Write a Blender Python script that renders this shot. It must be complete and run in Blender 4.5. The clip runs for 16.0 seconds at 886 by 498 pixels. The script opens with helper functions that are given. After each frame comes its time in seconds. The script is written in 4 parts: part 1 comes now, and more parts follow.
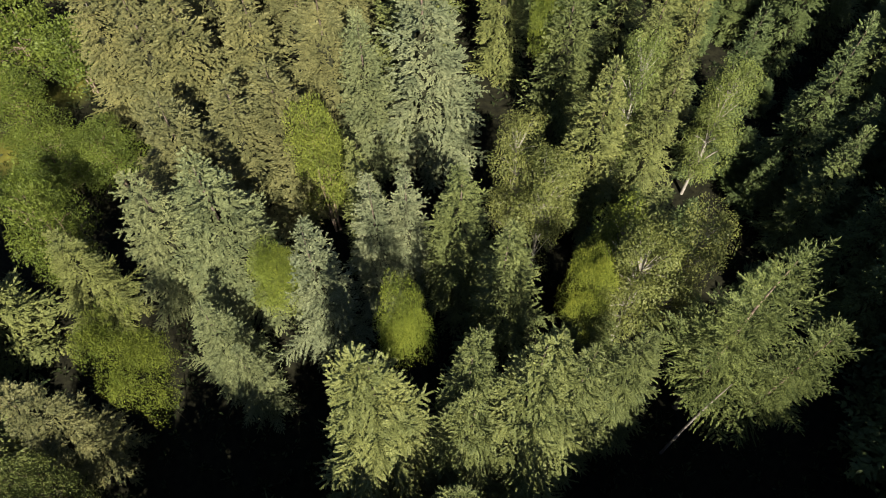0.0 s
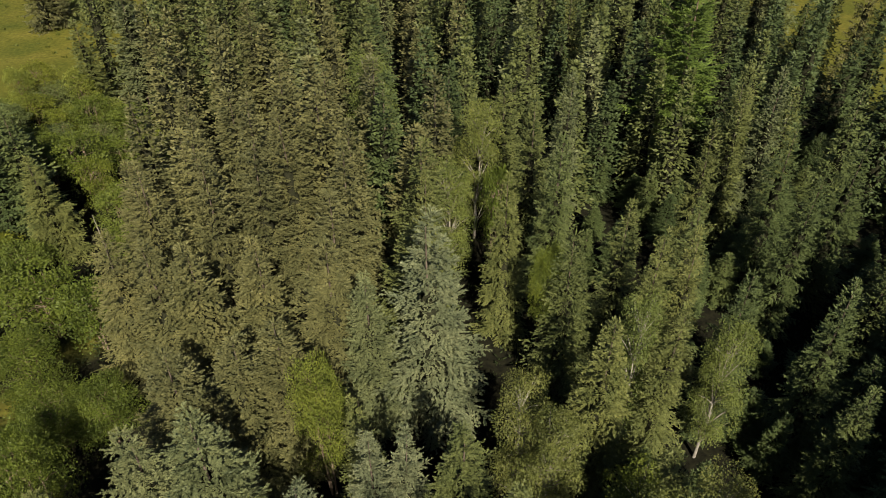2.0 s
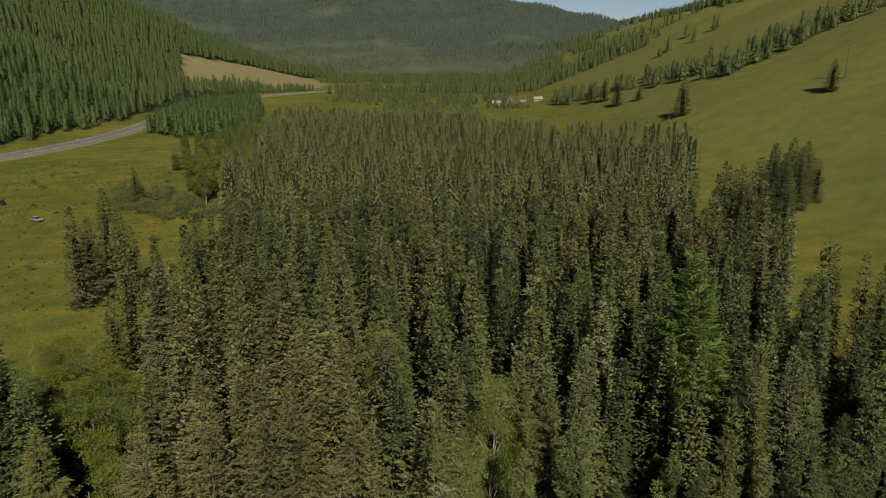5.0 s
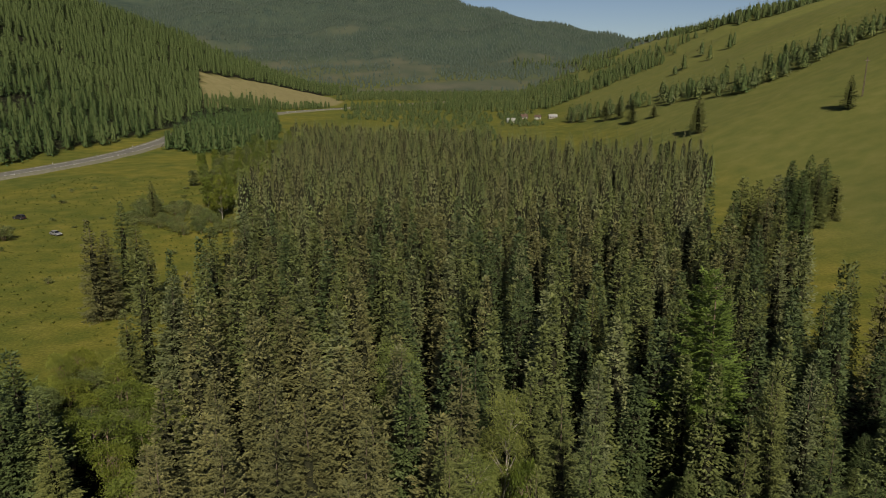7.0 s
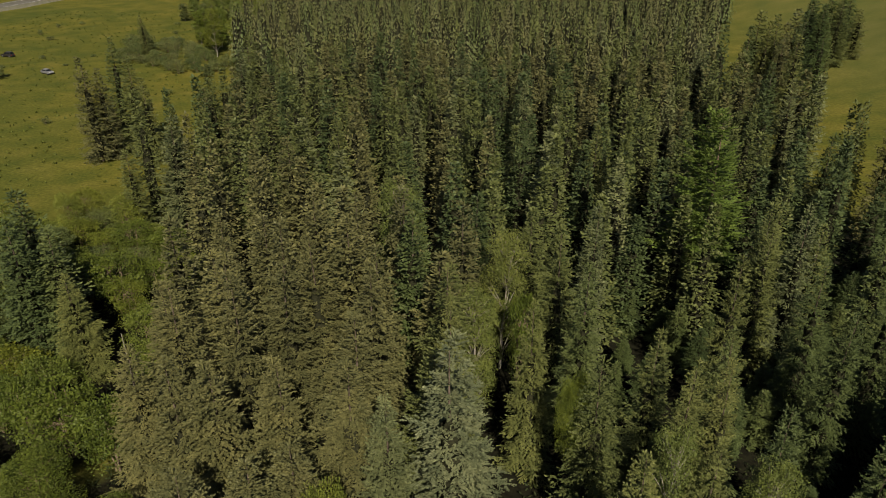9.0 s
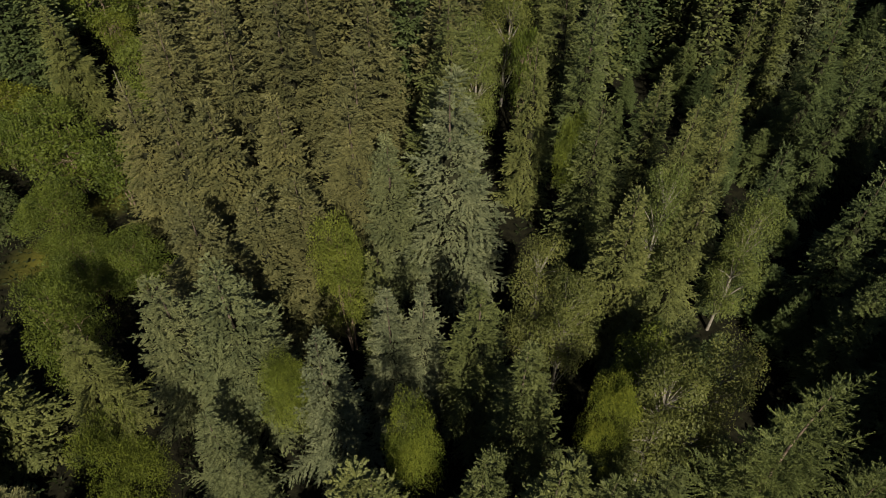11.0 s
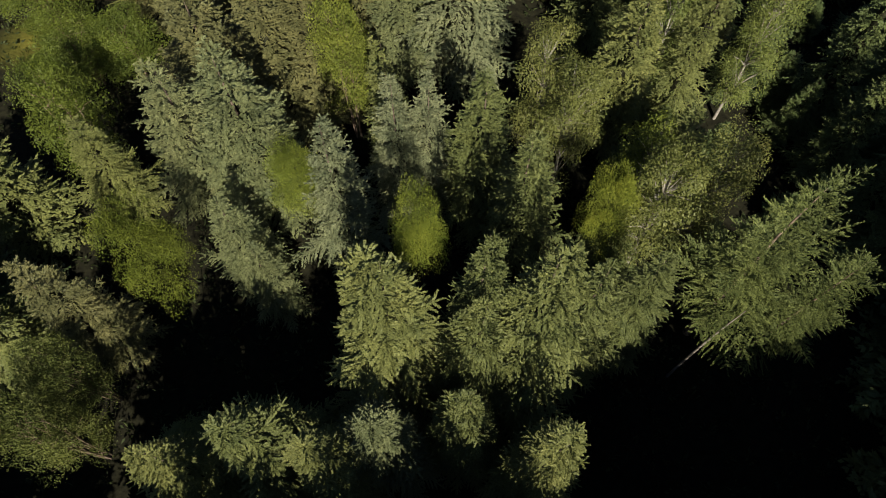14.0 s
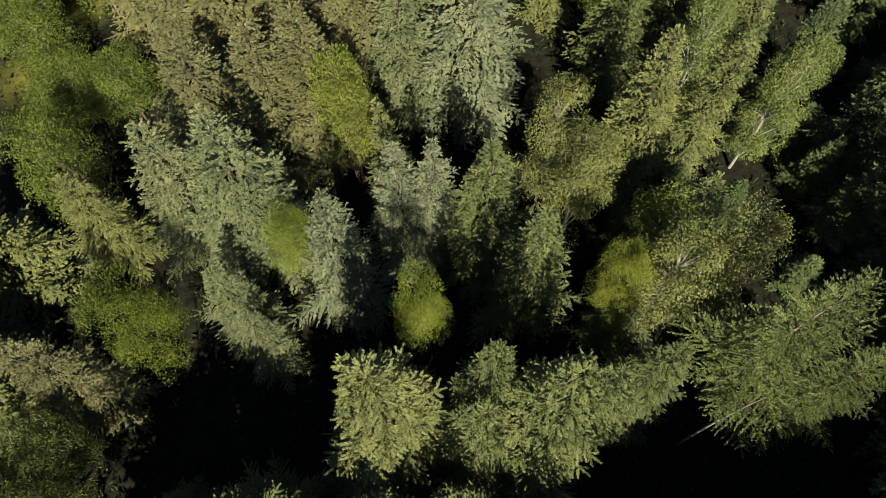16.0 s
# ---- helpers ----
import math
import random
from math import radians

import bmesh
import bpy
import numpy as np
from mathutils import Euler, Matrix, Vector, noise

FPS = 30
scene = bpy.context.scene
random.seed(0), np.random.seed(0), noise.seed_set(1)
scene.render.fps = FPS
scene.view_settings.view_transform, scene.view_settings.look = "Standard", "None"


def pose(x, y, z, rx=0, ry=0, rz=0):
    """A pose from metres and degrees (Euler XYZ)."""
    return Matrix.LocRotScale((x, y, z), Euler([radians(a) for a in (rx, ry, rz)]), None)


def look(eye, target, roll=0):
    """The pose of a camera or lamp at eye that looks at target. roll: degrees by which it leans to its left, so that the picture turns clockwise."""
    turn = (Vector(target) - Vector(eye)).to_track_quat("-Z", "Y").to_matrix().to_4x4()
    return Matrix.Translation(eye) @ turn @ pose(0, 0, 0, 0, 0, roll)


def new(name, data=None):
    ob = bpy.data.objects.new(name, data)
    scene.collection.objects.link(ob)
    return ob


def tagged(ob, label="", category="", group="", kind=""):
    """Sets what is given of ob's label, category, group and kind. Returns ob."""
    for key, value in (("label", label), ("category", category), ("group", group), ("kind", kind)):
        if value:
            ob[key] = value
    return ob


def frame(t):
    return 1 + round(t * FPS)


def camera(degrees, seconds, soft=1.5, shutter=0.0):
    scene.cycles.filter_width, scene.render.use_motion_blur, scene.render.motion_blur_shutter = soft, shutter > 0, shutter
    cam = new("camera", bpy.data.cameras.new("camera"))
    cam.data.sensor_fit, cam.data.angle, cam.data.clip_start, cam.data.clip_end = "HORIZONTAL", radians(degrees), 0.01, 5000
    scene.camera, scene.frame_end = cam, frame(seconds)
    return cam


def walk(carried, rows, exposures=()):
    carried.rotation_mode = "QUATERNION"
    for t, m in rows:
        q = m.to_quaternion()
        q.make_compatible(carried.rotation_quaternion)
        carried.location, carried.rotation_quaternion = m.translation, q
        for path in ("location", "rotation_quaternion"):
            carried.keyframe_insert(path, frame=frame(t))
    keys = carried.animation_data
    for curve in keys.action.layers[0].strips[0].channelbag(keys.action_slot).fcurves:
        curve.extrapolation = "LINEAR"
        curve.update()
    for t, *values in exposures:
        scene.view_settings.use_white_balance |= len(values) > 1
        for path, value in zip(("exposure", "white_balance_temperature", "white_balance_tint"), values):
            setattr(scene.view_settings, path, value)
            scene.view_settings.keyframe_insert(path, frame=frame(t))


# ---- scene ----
cam = camera(64.8, 16.0, soft=0.85)

# seconds, x, y, z, yaw, pitch
PATH = [
    (0.0, 0.00, 0.00, 52.00, 0.00, -59.62), (0.5, 0.03, -0.05, 51.98, 0.15, -53.99),
    (1.0, 0.07, -0.10, 51.97, 0.27, -48.68), (1.5, 0.10, -0.16, 51.95, 0.41, -43.58),
    (2.0, 0.13, -0.21, 51.94, 0.57, -38.47), (2.5, 0.16, -0.25, 51.90, 0.69, -33.48),
    (3.0, 0.18, -0.29, 51.83, 0.88, -28.57), (3.5, 0.19, -0.33, 51.74, 1.01, -24.94),
    (4.0, 0.21, -0.35, 51.68, 1.12, -21.79), (4.5, 0.20, -0.35, 51.65, 1.21, -18.80),
    (5.0, 0.17, -0.35, 51.63, 1.84, -15.90), (5.2, 0.16, -0.35, 51.62, 2.02, -14.97),
    (5.6, 0.18, -0.37, 51.57, 2.35, -14.05), (6.2, 0.22, -0.41, 51.49, 2.72, -13.75),
    (6.8, 0.26, -0.46, 51.40, 2.99, -14.20), (7.3, 0.30, -0.50, 51.32, 3.12, -14.95),
    (7.5, 0.31, -0.51, 51.28, 3.15, -15.22), (8.0, 0.33, -0.53, 51.20, 3.21, -17.31),
    (8.5, 0.35, -0.55, 51.11, 3.26, -22.08), (9.0, 0.37, -0.56, 51.05, 3.30, -27.35),
    (9.2, 0.37, -0.56, 51.03, 3.32, -29.48), (11.3, 0.39, -0.56, 50.93, 3.43, -51.56),
    (11.5, 0.39, -0.55, 50.93, 3.48, -53.56), (12.0, 0.37, -0.54, 50.92, 3.54, -58.48),
    (12.5, 0.34, -0.51, 50.92, 3.57, -63.33), (13.0, 0.32, -0.48, 50.97, 3.61, -66.04),
    (13.5, 0.30, -0.46, 51.09, 3.69, -66.14), (14.0, 0.27, -0.46, 51.22, 3.82, -66.05),
    (14.5, 0.23, -0.45, 51.35, 3.95, -65.95), (15.0, 0.16, 0.30, 51.37, 4.06, -66.18),
    (15.5, 0.10, 2.11, 51.41, 4.31, -66.41), (16.0, -0.10, 4.74, 51.42, 4.67, -66.67),
]
EXPOSURES = [(0.0, 1.45, 6500, 11), (1.0, 1.12, 6600, 11), (2.0, 0.72, 6800, 11), (3.0, 0.36, 7000, 11), (4.0, 0.22, 7000, 11), (5.0, 0.20, 6800, 11), (7.5, 0.18, 6800, 11), (9.0, 0.24, 7000, 11), (11.5, 0.14, 6800, 11), (12.5, 0.31, 6700, 11), (14.0, 0.85, 6600, 11), (15.0, 1.05, 6500, 11), (16.0, 1.25, 6500, 11)]
walk(cam, [(t, pose(x, y, z, 90 + p, 0, a)) for t, x, y, z, a, p in PATH], EXPOSURES)

# ---- sky and sun: behind the camera and to its right, 41 degrees high ----
SUN_AZIMUTH, SUN_HEIGHT = radians(166), radians(41)
world = bpy.data.worlds.new("sky")
scene.world = world
world.use_nodes = True
sky = world.node_tree.nodes.new("ShaderNodeTexSky")
sky.sky_type, sky.sun_disc = "NISHITA", False
sky.sun_elevation, sky.sun_rotation = SUN_HEIGHT, SUN_AZIMUTH
sky.air_density, sky.dust_density, sky.altitude = 0.7, 0.6, 1200
background = world.node_tree.nodes["Background"]
background.inputs["Strength"].default_value = 0.05
world.node_tree.links.new(sky.outputs[0], background.inputs["Color"])
sun = new("sun", bpy.data.lights.new("sun", "SUN"))
sun.data.energy, sun.data.angle, sun.data.color = 5.0, radians(0.53), (1.0, 0.93, 0.80)
TO_SUN = Vector((math.sin(SUN_AZIMUTH) * math.cos(SUN_HEIGHT), math.cos(SUN_AZIMUTH) * math.cos(SUN_HEIGHT), math.sin(SUN_HEIGHT)))
sun.matrix_world = look(TO_SUN * 300, (0, 0, 0))


# ---- materials ----
def material(name, rough=0.8, specular=0.2):
    m = bpy.data.materials.new(name)
    m.use_nodes = True
    n, link = m.node_tree.nodes, m.node_tree.links.new
    p = n["Principled BSDF"]
    p.inputs["Roughness"].default_value = rough
    p.inputs["Specular IOR Level"].default_value = specular
    return m, n, link, p


def ramp(n, *stops):
    r = n.new("ShaderNodeValToRGB")
    while len(r.color_ramp.elements) < len(stops):
        r.color_ramp.elements.new(0.5)
    for e, (at, c) in zip(r.color_ramp.elements, stops):
        e.position, e.color = at, (*c, 1)
    return r


def noise_node(n, link, scale, detail=3.0, where=None):
    t = n.new("ShaderNodeTexNoise")
    t.inputs["Scale"].default_value, t.inputs["Detail"].default_value = scale, detail
    if where is None:
        where = n.new("ShaderNodeNewGeometry").outputs["Position"]
    link(where, t.inputs["Vector"])
    return t.outputs["Fac"]


def mix(n, link, fac, a, b, kind="MIX"):
    m = n.new("ShaderNodeMix")
    m.data_type, m.blend_type = "RGBA", kind
    for socket, value in ((m.inputs["Factor"], fac), (m.inputs[6], a), (m.inputs[7], b)):
        if isinstance(value, (int, float)):
            socket.default_value = value
        elif isinstance(value, tuple):
            socket.default_value = (*value, 1)
        else:
            link(value, socket)
    return m.outputs[2]


def foliage(name, dark, mid, light, rough=0.6, through_light=0.0, needle=11.0, apart=1.0):
    """Needles or leaves: a tone for each tree, clumps within it, and each spray a little apart."""
    m, n, link, p = material(name, rough, 0.25)
    tone = ramp(n, (0.0, dark), (0.5, mid), (1.0, light))
    link(n.new("ShaderNodeObjectInfo").outputs["Random"], tone.inputs[0])
    geo = n.new("ShaderNodeNewGeometry")
    clump = ramp(n, (0.3, (0.62, 0.66, 0.62)), (0.7, (1.25, 1.2, 1.1)))
    link(noise_node(n, link, 0.55), clump.inputs[0])
    spray = ramp(n, (0.0, (1 - 0.34 * apart, 1 - 0.3 * apart, 1 - 0.34 * apart)), (0.6, (1.0, 1.0, 1.0)), (1.0, (1 + 0.28 * apart, 1 + 0.24 * apart, 1 + 0.18 * apart)))
    link(geo.outputs["Random Per Island"], spray.inputs[0])
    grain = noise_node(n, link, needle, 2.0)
    # Needle grain, with shade between the needles in its dark end.
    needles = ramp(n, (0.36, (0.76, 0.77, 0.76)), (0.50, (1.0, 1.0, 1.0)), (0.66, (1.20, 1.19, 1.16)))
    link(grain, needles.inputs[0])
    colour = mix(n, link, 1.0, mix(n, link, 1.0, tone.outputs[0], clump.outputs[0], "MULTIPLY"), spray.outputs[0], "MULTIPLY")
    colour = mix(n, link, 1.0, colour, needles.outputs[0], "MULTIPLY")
    link(colour, p.inputs["Base Color"])
    bump = n.new("ShaderNodeBump")
    bump.inputs["Strength"].default_value, bump.inputs["Distance"].default_value = 0.4, 0.05
    link(grain, bump.inputs["Height"])
    link(bump.outputs[0], p.inputs["Normal"])
    if through_light:
        leaf = n.new("ShaderNodeBsdfTranslucent")
        link(colour, leaf.inputs["Color"])
        both = n.new("ShaderNodeMixShader")
        both.inputs[0].default_value = through_light
        link(p.outputs[0], both.inputs[1])
        link(leaf.outputs[0], both.inputs[2])
        link(both.outputs[0], n["Material Output"].inputs["Surface"])
    return m


def bark(name, a, b, scale, stretch):
    m, n, link, p = material(name, 0.9, 0.1)
    where = n.new("ShaderNodeMapping")
    where.inputs["Scale"].default_value = (1, 1, stretch)
    link(n.new("ShaderNodeTexCoord").outputs["Object"], where.inputs["Vector"])
    f = noise_node(n, link, scale, 5.0, where.outputs[0])
    r = ramp(n, (0.4, a), (0.6, b))
    link(f, r.inputs[0])
    link(r.outputs[0], p.inputs["Base Color"])
    bump = n.new("ShaderNodeBump")
    bump.inputs["Strength"].default_value = 0.5
    link(f, bump.inputs["Height"])
    link(bump.outputs[0], p.inputs["Normal"])
    return m


NEEDLES = {
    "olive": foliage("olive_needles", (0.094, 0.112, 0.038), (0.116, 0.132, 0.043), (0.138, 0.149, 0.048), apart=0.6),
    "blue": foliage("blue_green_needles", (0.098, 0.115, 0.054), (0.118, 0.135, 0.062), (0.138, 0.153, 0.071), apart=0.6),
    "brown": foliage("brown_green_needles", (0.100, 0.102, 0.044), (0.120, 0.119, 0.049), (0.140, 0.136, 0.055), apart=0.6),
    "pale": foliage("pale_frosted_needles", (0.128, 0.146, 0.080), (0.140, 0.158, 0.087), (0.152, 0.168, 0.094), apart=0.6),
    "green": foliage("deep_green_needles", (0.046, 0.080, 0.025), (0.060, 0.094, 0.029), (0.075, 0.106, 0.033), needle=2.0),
    # Blue-green tone takes in the distance haze.
    "far": foliage("hazed_far_forest", (0.042, 0.060, 0.048), (0.050, 0.068, 0.054), (0.058, 0.074, 0.058), needle=0.5, apart=0.4),
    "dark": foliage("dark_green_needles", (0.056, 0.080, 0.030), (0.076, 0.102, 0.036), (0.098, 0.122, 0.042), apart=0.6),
}
LARCH = foliage("larch_needles", (0.100, 0.125, 0.042), (0.116, 0.142, 0.045), (0.130, 0.150, 0.050), 0.6, 0.2)
LARCH_GREEN = foliage("fresh_larch_needles", (0.118, 0.178, 0.040), (0.130, 0.190, 0.042), (0.142, 0.198, 0.046), 0.6, 0.2)
LIME = foliage("bright_lime_leaves", (0.165, 0.205, 0.036), (0.186, 0.224, 0.037), (0.205, 0.238, 0.038), 0.5, 0.3, apart=0.5)
BIRCH = foliage("birch_leaves", (0.130, 0.165, 0.046), (0.158, 0.190, 0.050), (0.182, 0.200, 0.054), 0.5, 0.3, apart=0.5)
LEAVES = foliage("lime_leaves", (0.130, 0.166, 0.034), (0.152, 0.186, 0.036), (0.178, 0.202, 0.038), 0.5, 0.3, apart=0.5)
WILLOW = foliage("willow_leaves", (0.085, 0.118, 0.022), (0.108, 0.138, 0.022), (0.145, 0.160, 0.022), 0.5, 0.25, apart=0.5)
SCRUB = foliage("scrub_leaves", (0.088, 0.115, 0.040), (0.108, 0.132, 0.045), (0.128, 0.140, 0.054), 0.6, 0.2)
TURNING = foliage("turning_leaves", (0.104, 0.126, 0.036), (0.122, 0.140, 0.040), (0.140, 0.152, 0.044), 0.5, 0.25, apart=0.5)
SPRUCE_BARK = bark("spruce_bark", (0.06, 0.045, 0.035), (0.14, 0.11, 0.085), 6.0, 0.4)
LARCH_BARK = bark("larch_bark", (0.10, 0.07, 0.05), (0.26, 0.20, 0.15), 6.0, 0.4)
BIRCH_BARK = bark("birch_bark", (0.30, 0.28, 0.24), (0.20, 0.18, 0.15), 3.0, 3.0)
# Dark filler for crown gaps and tall willow stems; shade put into colour.
SHADE_TWIGS = bark("painted_shade_twigs", (0.016, 0.018, 0.009), (0.034, 0.034, 0.018), 9.0, 0.6)
# Dull green core for the distant crowns.
INNER_BOUGHS = bark("green_inner_boughs", (0.044, 0.060, 0.022), (0.066, 0.088, 0.030), 4.0, 0.6)
DEAD_WOOD = bark("grey_dead_wood", (0.15, 0.13, 0.11), (0.22, 0.20, 0.17), 5.0, 0.3)


# ---- the lie of the land ----
def soft(v, width):
    """max(0, v) with a rounded foot."""
    return width * np.logaddexp(0, v / width)


def step(a, b, v):
    s = np.clip((v - a) / (b - a), 0, 1)
    return s * s * (3 - 2 * s)


def waves(x, y, length, seed):
    k, a = 2 * np.pi / length, seed * 1.7
    return (np.sin(k * (x + 0.6 * y) + a) + np.sin(k * (1.31 * y - 0.5 * x) + 2.3 * a) + np.sin(k * (0.71 * x - 1.13 * y) * 1.6 + 3.1 * a)
            + 0.5 * np.sin(k * 2.3 * (x + 0.2 * y) + 4.7 * a) + 0.5 * np.sin(k * 2.7 * (y - 0.3 * x) + 5.3 * a)) / 4


def land(x, y):
    """Height of the ground: valley floor, wooded slope to the left, grass slope to the right, mountains at the valley's head."""
    x, y = np.asarray(x, float), np.asarray(y, float)
    foot = 103 - 26 * step(240, 400, y)
    crest = 172 - 0.036 * y
    right = 0.42 * soft(x - foot, 14)
    right = crest - soft(crest - right, 16)
    right = right * (1 - step(1900, 2600, y)) + waves(x, y, 260, 1) * 7 * step(150, 330, x)
    foot = -262 + 22 * step(650, 1000, y)
    left = 0.40 * soft(foot - x, 10)
    left = 330 - soft(330 - left, 40)
    left = left * (1 - 0.85 * step(1080, 1450, y)) + waves(x, y, 240, 2) * 9 * step(300, 420, -x)
    head = 300 - 0.25 * soft(x + 130, 60) - 0.2 * soft(x - 450, 40)
    head = head * (1 + 0.09 * waves(x, y, 900, 3)) + waves(x, y, 420, 4) * 16
    rise = step(1350, 2850, y)
    head = head + waves(x, y, 560, 7) * 150 * rise * (1 - rise)
    head = head + 95 * (0.45 - np.abs(waves(x + 0.25 * y, 0.3 * y, 620, 9))) * 4 * rise * (1 - rise)
    head = head * step(1350, 2850, y) * (1 - 0.8 * step(2900, 3900, y))
    floor = waves(x, y, 70, 5) * 0.25 + waves(x, y, 23, 6) * 0.10
    return np.maximum(np.maximum(right, 0), np.maximum(head, 0)) + np.maximum(left, 0) + floor


def openness(x, y):
    """Above 0 where the mountain's flank is open grass and rock, below where it is wooded."""
    return waves(x, y, 420, 12) + 0.5 * waves(x, y, 130, 13) - 0.25 - 0.75 * step(1750, 2300, y) + 0.5 * step(1900, 1500, y)


def ground_at(x, y):
    return float(land(x, y))


def inside(x, y, polygon):
    """Which of the points lie in the polygon."""
    x, y = np.asarray(x, float), np.asarray(y, float)
    hit = np.zeros(x.shape, bool)
    for (ax, ay), (bx, by) in zip(polygon, polygon[1:] + polygon[:1]):
        if ay != by:
            hit ^= ((ay > y) != (by > y)) & (x < (bx - ax) * (y - ay) / (by - ay) + ax)
    return hit


def within(x, y, polygon):
    """Whether one point lies in the polygon."""
    hit = False
    ax, ay = polygon[-1]
    for bx, by in polygon:
        if (ay > y) != (by > y) and x < (bx - ax) * (y - ay) / (by - ay) + ax:
            hit = not hit
        ax, ay = bx, by
    return hit


# the spruce stand, the hay field on the left slope, the wood on that slope
STAND = [(-40, -40), (-46, 30), (-30, 60), (-38, 85), (-56, 104), (-56, 160), (-72, 205), (-88, 250), (-94, 310), (-108, 400), (-136, 480),
         (-150, 570), (-64, 515), (3, 440), (54, 368), (98, 322), (99, 300), (84, 262), (66, 205), (56, 160), (62, 118), (68, 100), (70, 40), (70, -40)]
EDGE = [(-78, 34), (-84, 84), (-72, 100), (-58, 100), (-40, 86), (-33, 64), (-44, 34)]
HAY = [(-285, 730), (-312, 780), (-357, 895), (-312, 1040), (-250, 1180), (-218, 1120), (-206, 1010), (-236, 920), (-272, 840)]
ROAD = [(-320, 110), (-262, 240), (-231, 330), (-223, 372), (-220, 430), (-228, 500), (-238, 545), (-250, 620), (-256, 705), (-244, 785), (-213, 879), (-161, 949), (-120, 1020), (-60, 1120)]


def by_road(x, y, wide):
    """Whether one point lies within that distance of the road's centre line."""
    for (ax, ay), (bx, by) in zip(ROAD, ROAD[1:]):
        s = min(1.0, max(0.0, ((x - ax) * (bx - ax) + (y - ay) * (by - ay)) / ((bx - ax) ** 2 + (by - ay) ** 2)))
        if math.hypot(x - ax - s * (bx - ax), y - ay - s * (by - ay)) < wide:
            return True
    return False


def mesh_of(name, verts, tris, marks=None, mats=(), smooth=False):
    """A mesh from arrays of points and triangles."""
    verts, tris = np.asarray(verts, np.float32), np.asarray(tris, np.int32)
    me = bpy.data.meshes.new(name)
    me.vertices.add(len(verts))
    me.vertices.foreach_set("co", verts.ravel())
    me.loops.add(tris.size)
    me.loops.foreach_set("vertex_index", tris.ravel())
    me.polygons.add(len(tris))
    me.polygons.foreach_set("loop_start", np.arange(0, tris.size, 3, dtype=np.int32))
    if marks is not None:
        me.polygons.foreach_set("material_index", np.asarray(marks, np.int32))
    me.update(calc_edges=True)
    if smooth:
        me.polygons.foreach_set("use_smooth", np.ones(len(tris), bool))
    for m in mats:
        me.materials.append(m)
    return me


def ground_material():
    m, n, link, p = material("meadow_and_forest_floor", 0.95, 0.1)
    big, mid_, fine = noise_node(n, link, 0.018, 4), noise_node(n, link, 0.12, 5), noise_node(n, link, 1.6, 4)
    grass = ramp(n, (0.30, (0.066, 0.080, 0.015)), (0.52, (0.100, 0.102, 0.019)), (0.72, (0.140, 0.128, 0.028)))
    link(mid_, grass.inputs[0])
    tint = ramp(n, (0.35, (0.78, 0.86, 0.85)), (0.65, (1.18, 1.08, 1.0)))
    link(big, tint.inputs[0])
    blades = ramp(n, (0.3, (0.70, 0.74, 0.70)), (0.7, (1.22, 1.2, 1.15)))
    link(fine, blades.inputs[0])
    meadow = mix(n, link, 1.0, mix(n, link, 1.0, grass.outputs[0], tint.outputs[0], "MULTIPLY"), blades.outputs[0], "MULTIPLY")
    # Near-black litter: the shade under the trees is put into its colour.
    shaded_litter = ramp(n, (0.35, (0.007, 0.007, 0.004)), (0.65, (0.014, 0.014, 0.007)))
    link(fine, shaded_litter.inputs[0])
    hay = ramp(n, (0.3, (0.15, 0.132, 0.058)), (0.7, (0.19, 0.166, 0.078)))
    link(mid_, hay.inputs[0])
    # Mountain colours are bluish, with distance haze painted in.
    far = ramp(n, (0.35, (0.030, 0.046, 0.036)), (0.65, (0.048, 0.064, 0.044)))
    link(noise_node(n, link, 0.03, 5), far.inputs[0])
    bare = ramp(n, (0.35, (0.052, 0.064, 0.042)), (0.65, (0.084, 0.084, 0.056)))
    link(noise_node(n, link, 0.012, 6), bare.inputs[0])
    # Drier grass, with some distance haze in the added blue.
    slope = ramp(n, (0.30, (0.094, 0.106, 0.028)), (0.52, (0.110, 0.116, 0.032)), (0.72, (0.126, 0.126, 0.040)))
    link(mid_, slope.inputs[0])
    colour = meadow
    for key, what in (("wood", shaded_litter.outputs[0]), ("slope", slope.outputs[0]), ("hay", hay.outputs[0]), ("mountain", far.outputs[0]), ("flank", bare.outputs[0])):
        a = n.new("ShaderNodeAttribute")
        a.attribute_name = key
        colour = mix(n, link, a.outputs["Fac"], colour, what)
    link(colour, p.inputs["Base Color"])
    bump = n.new("ShaderNodeBump")
    bump.inputs["Strength"].default_value, bump.inputs["Distance"].default_value = 0.6, 0.3
    link(fine, bump.inputs["Height"])
    link(bump.outputs[0], p.inputs["Normal"])
    return m


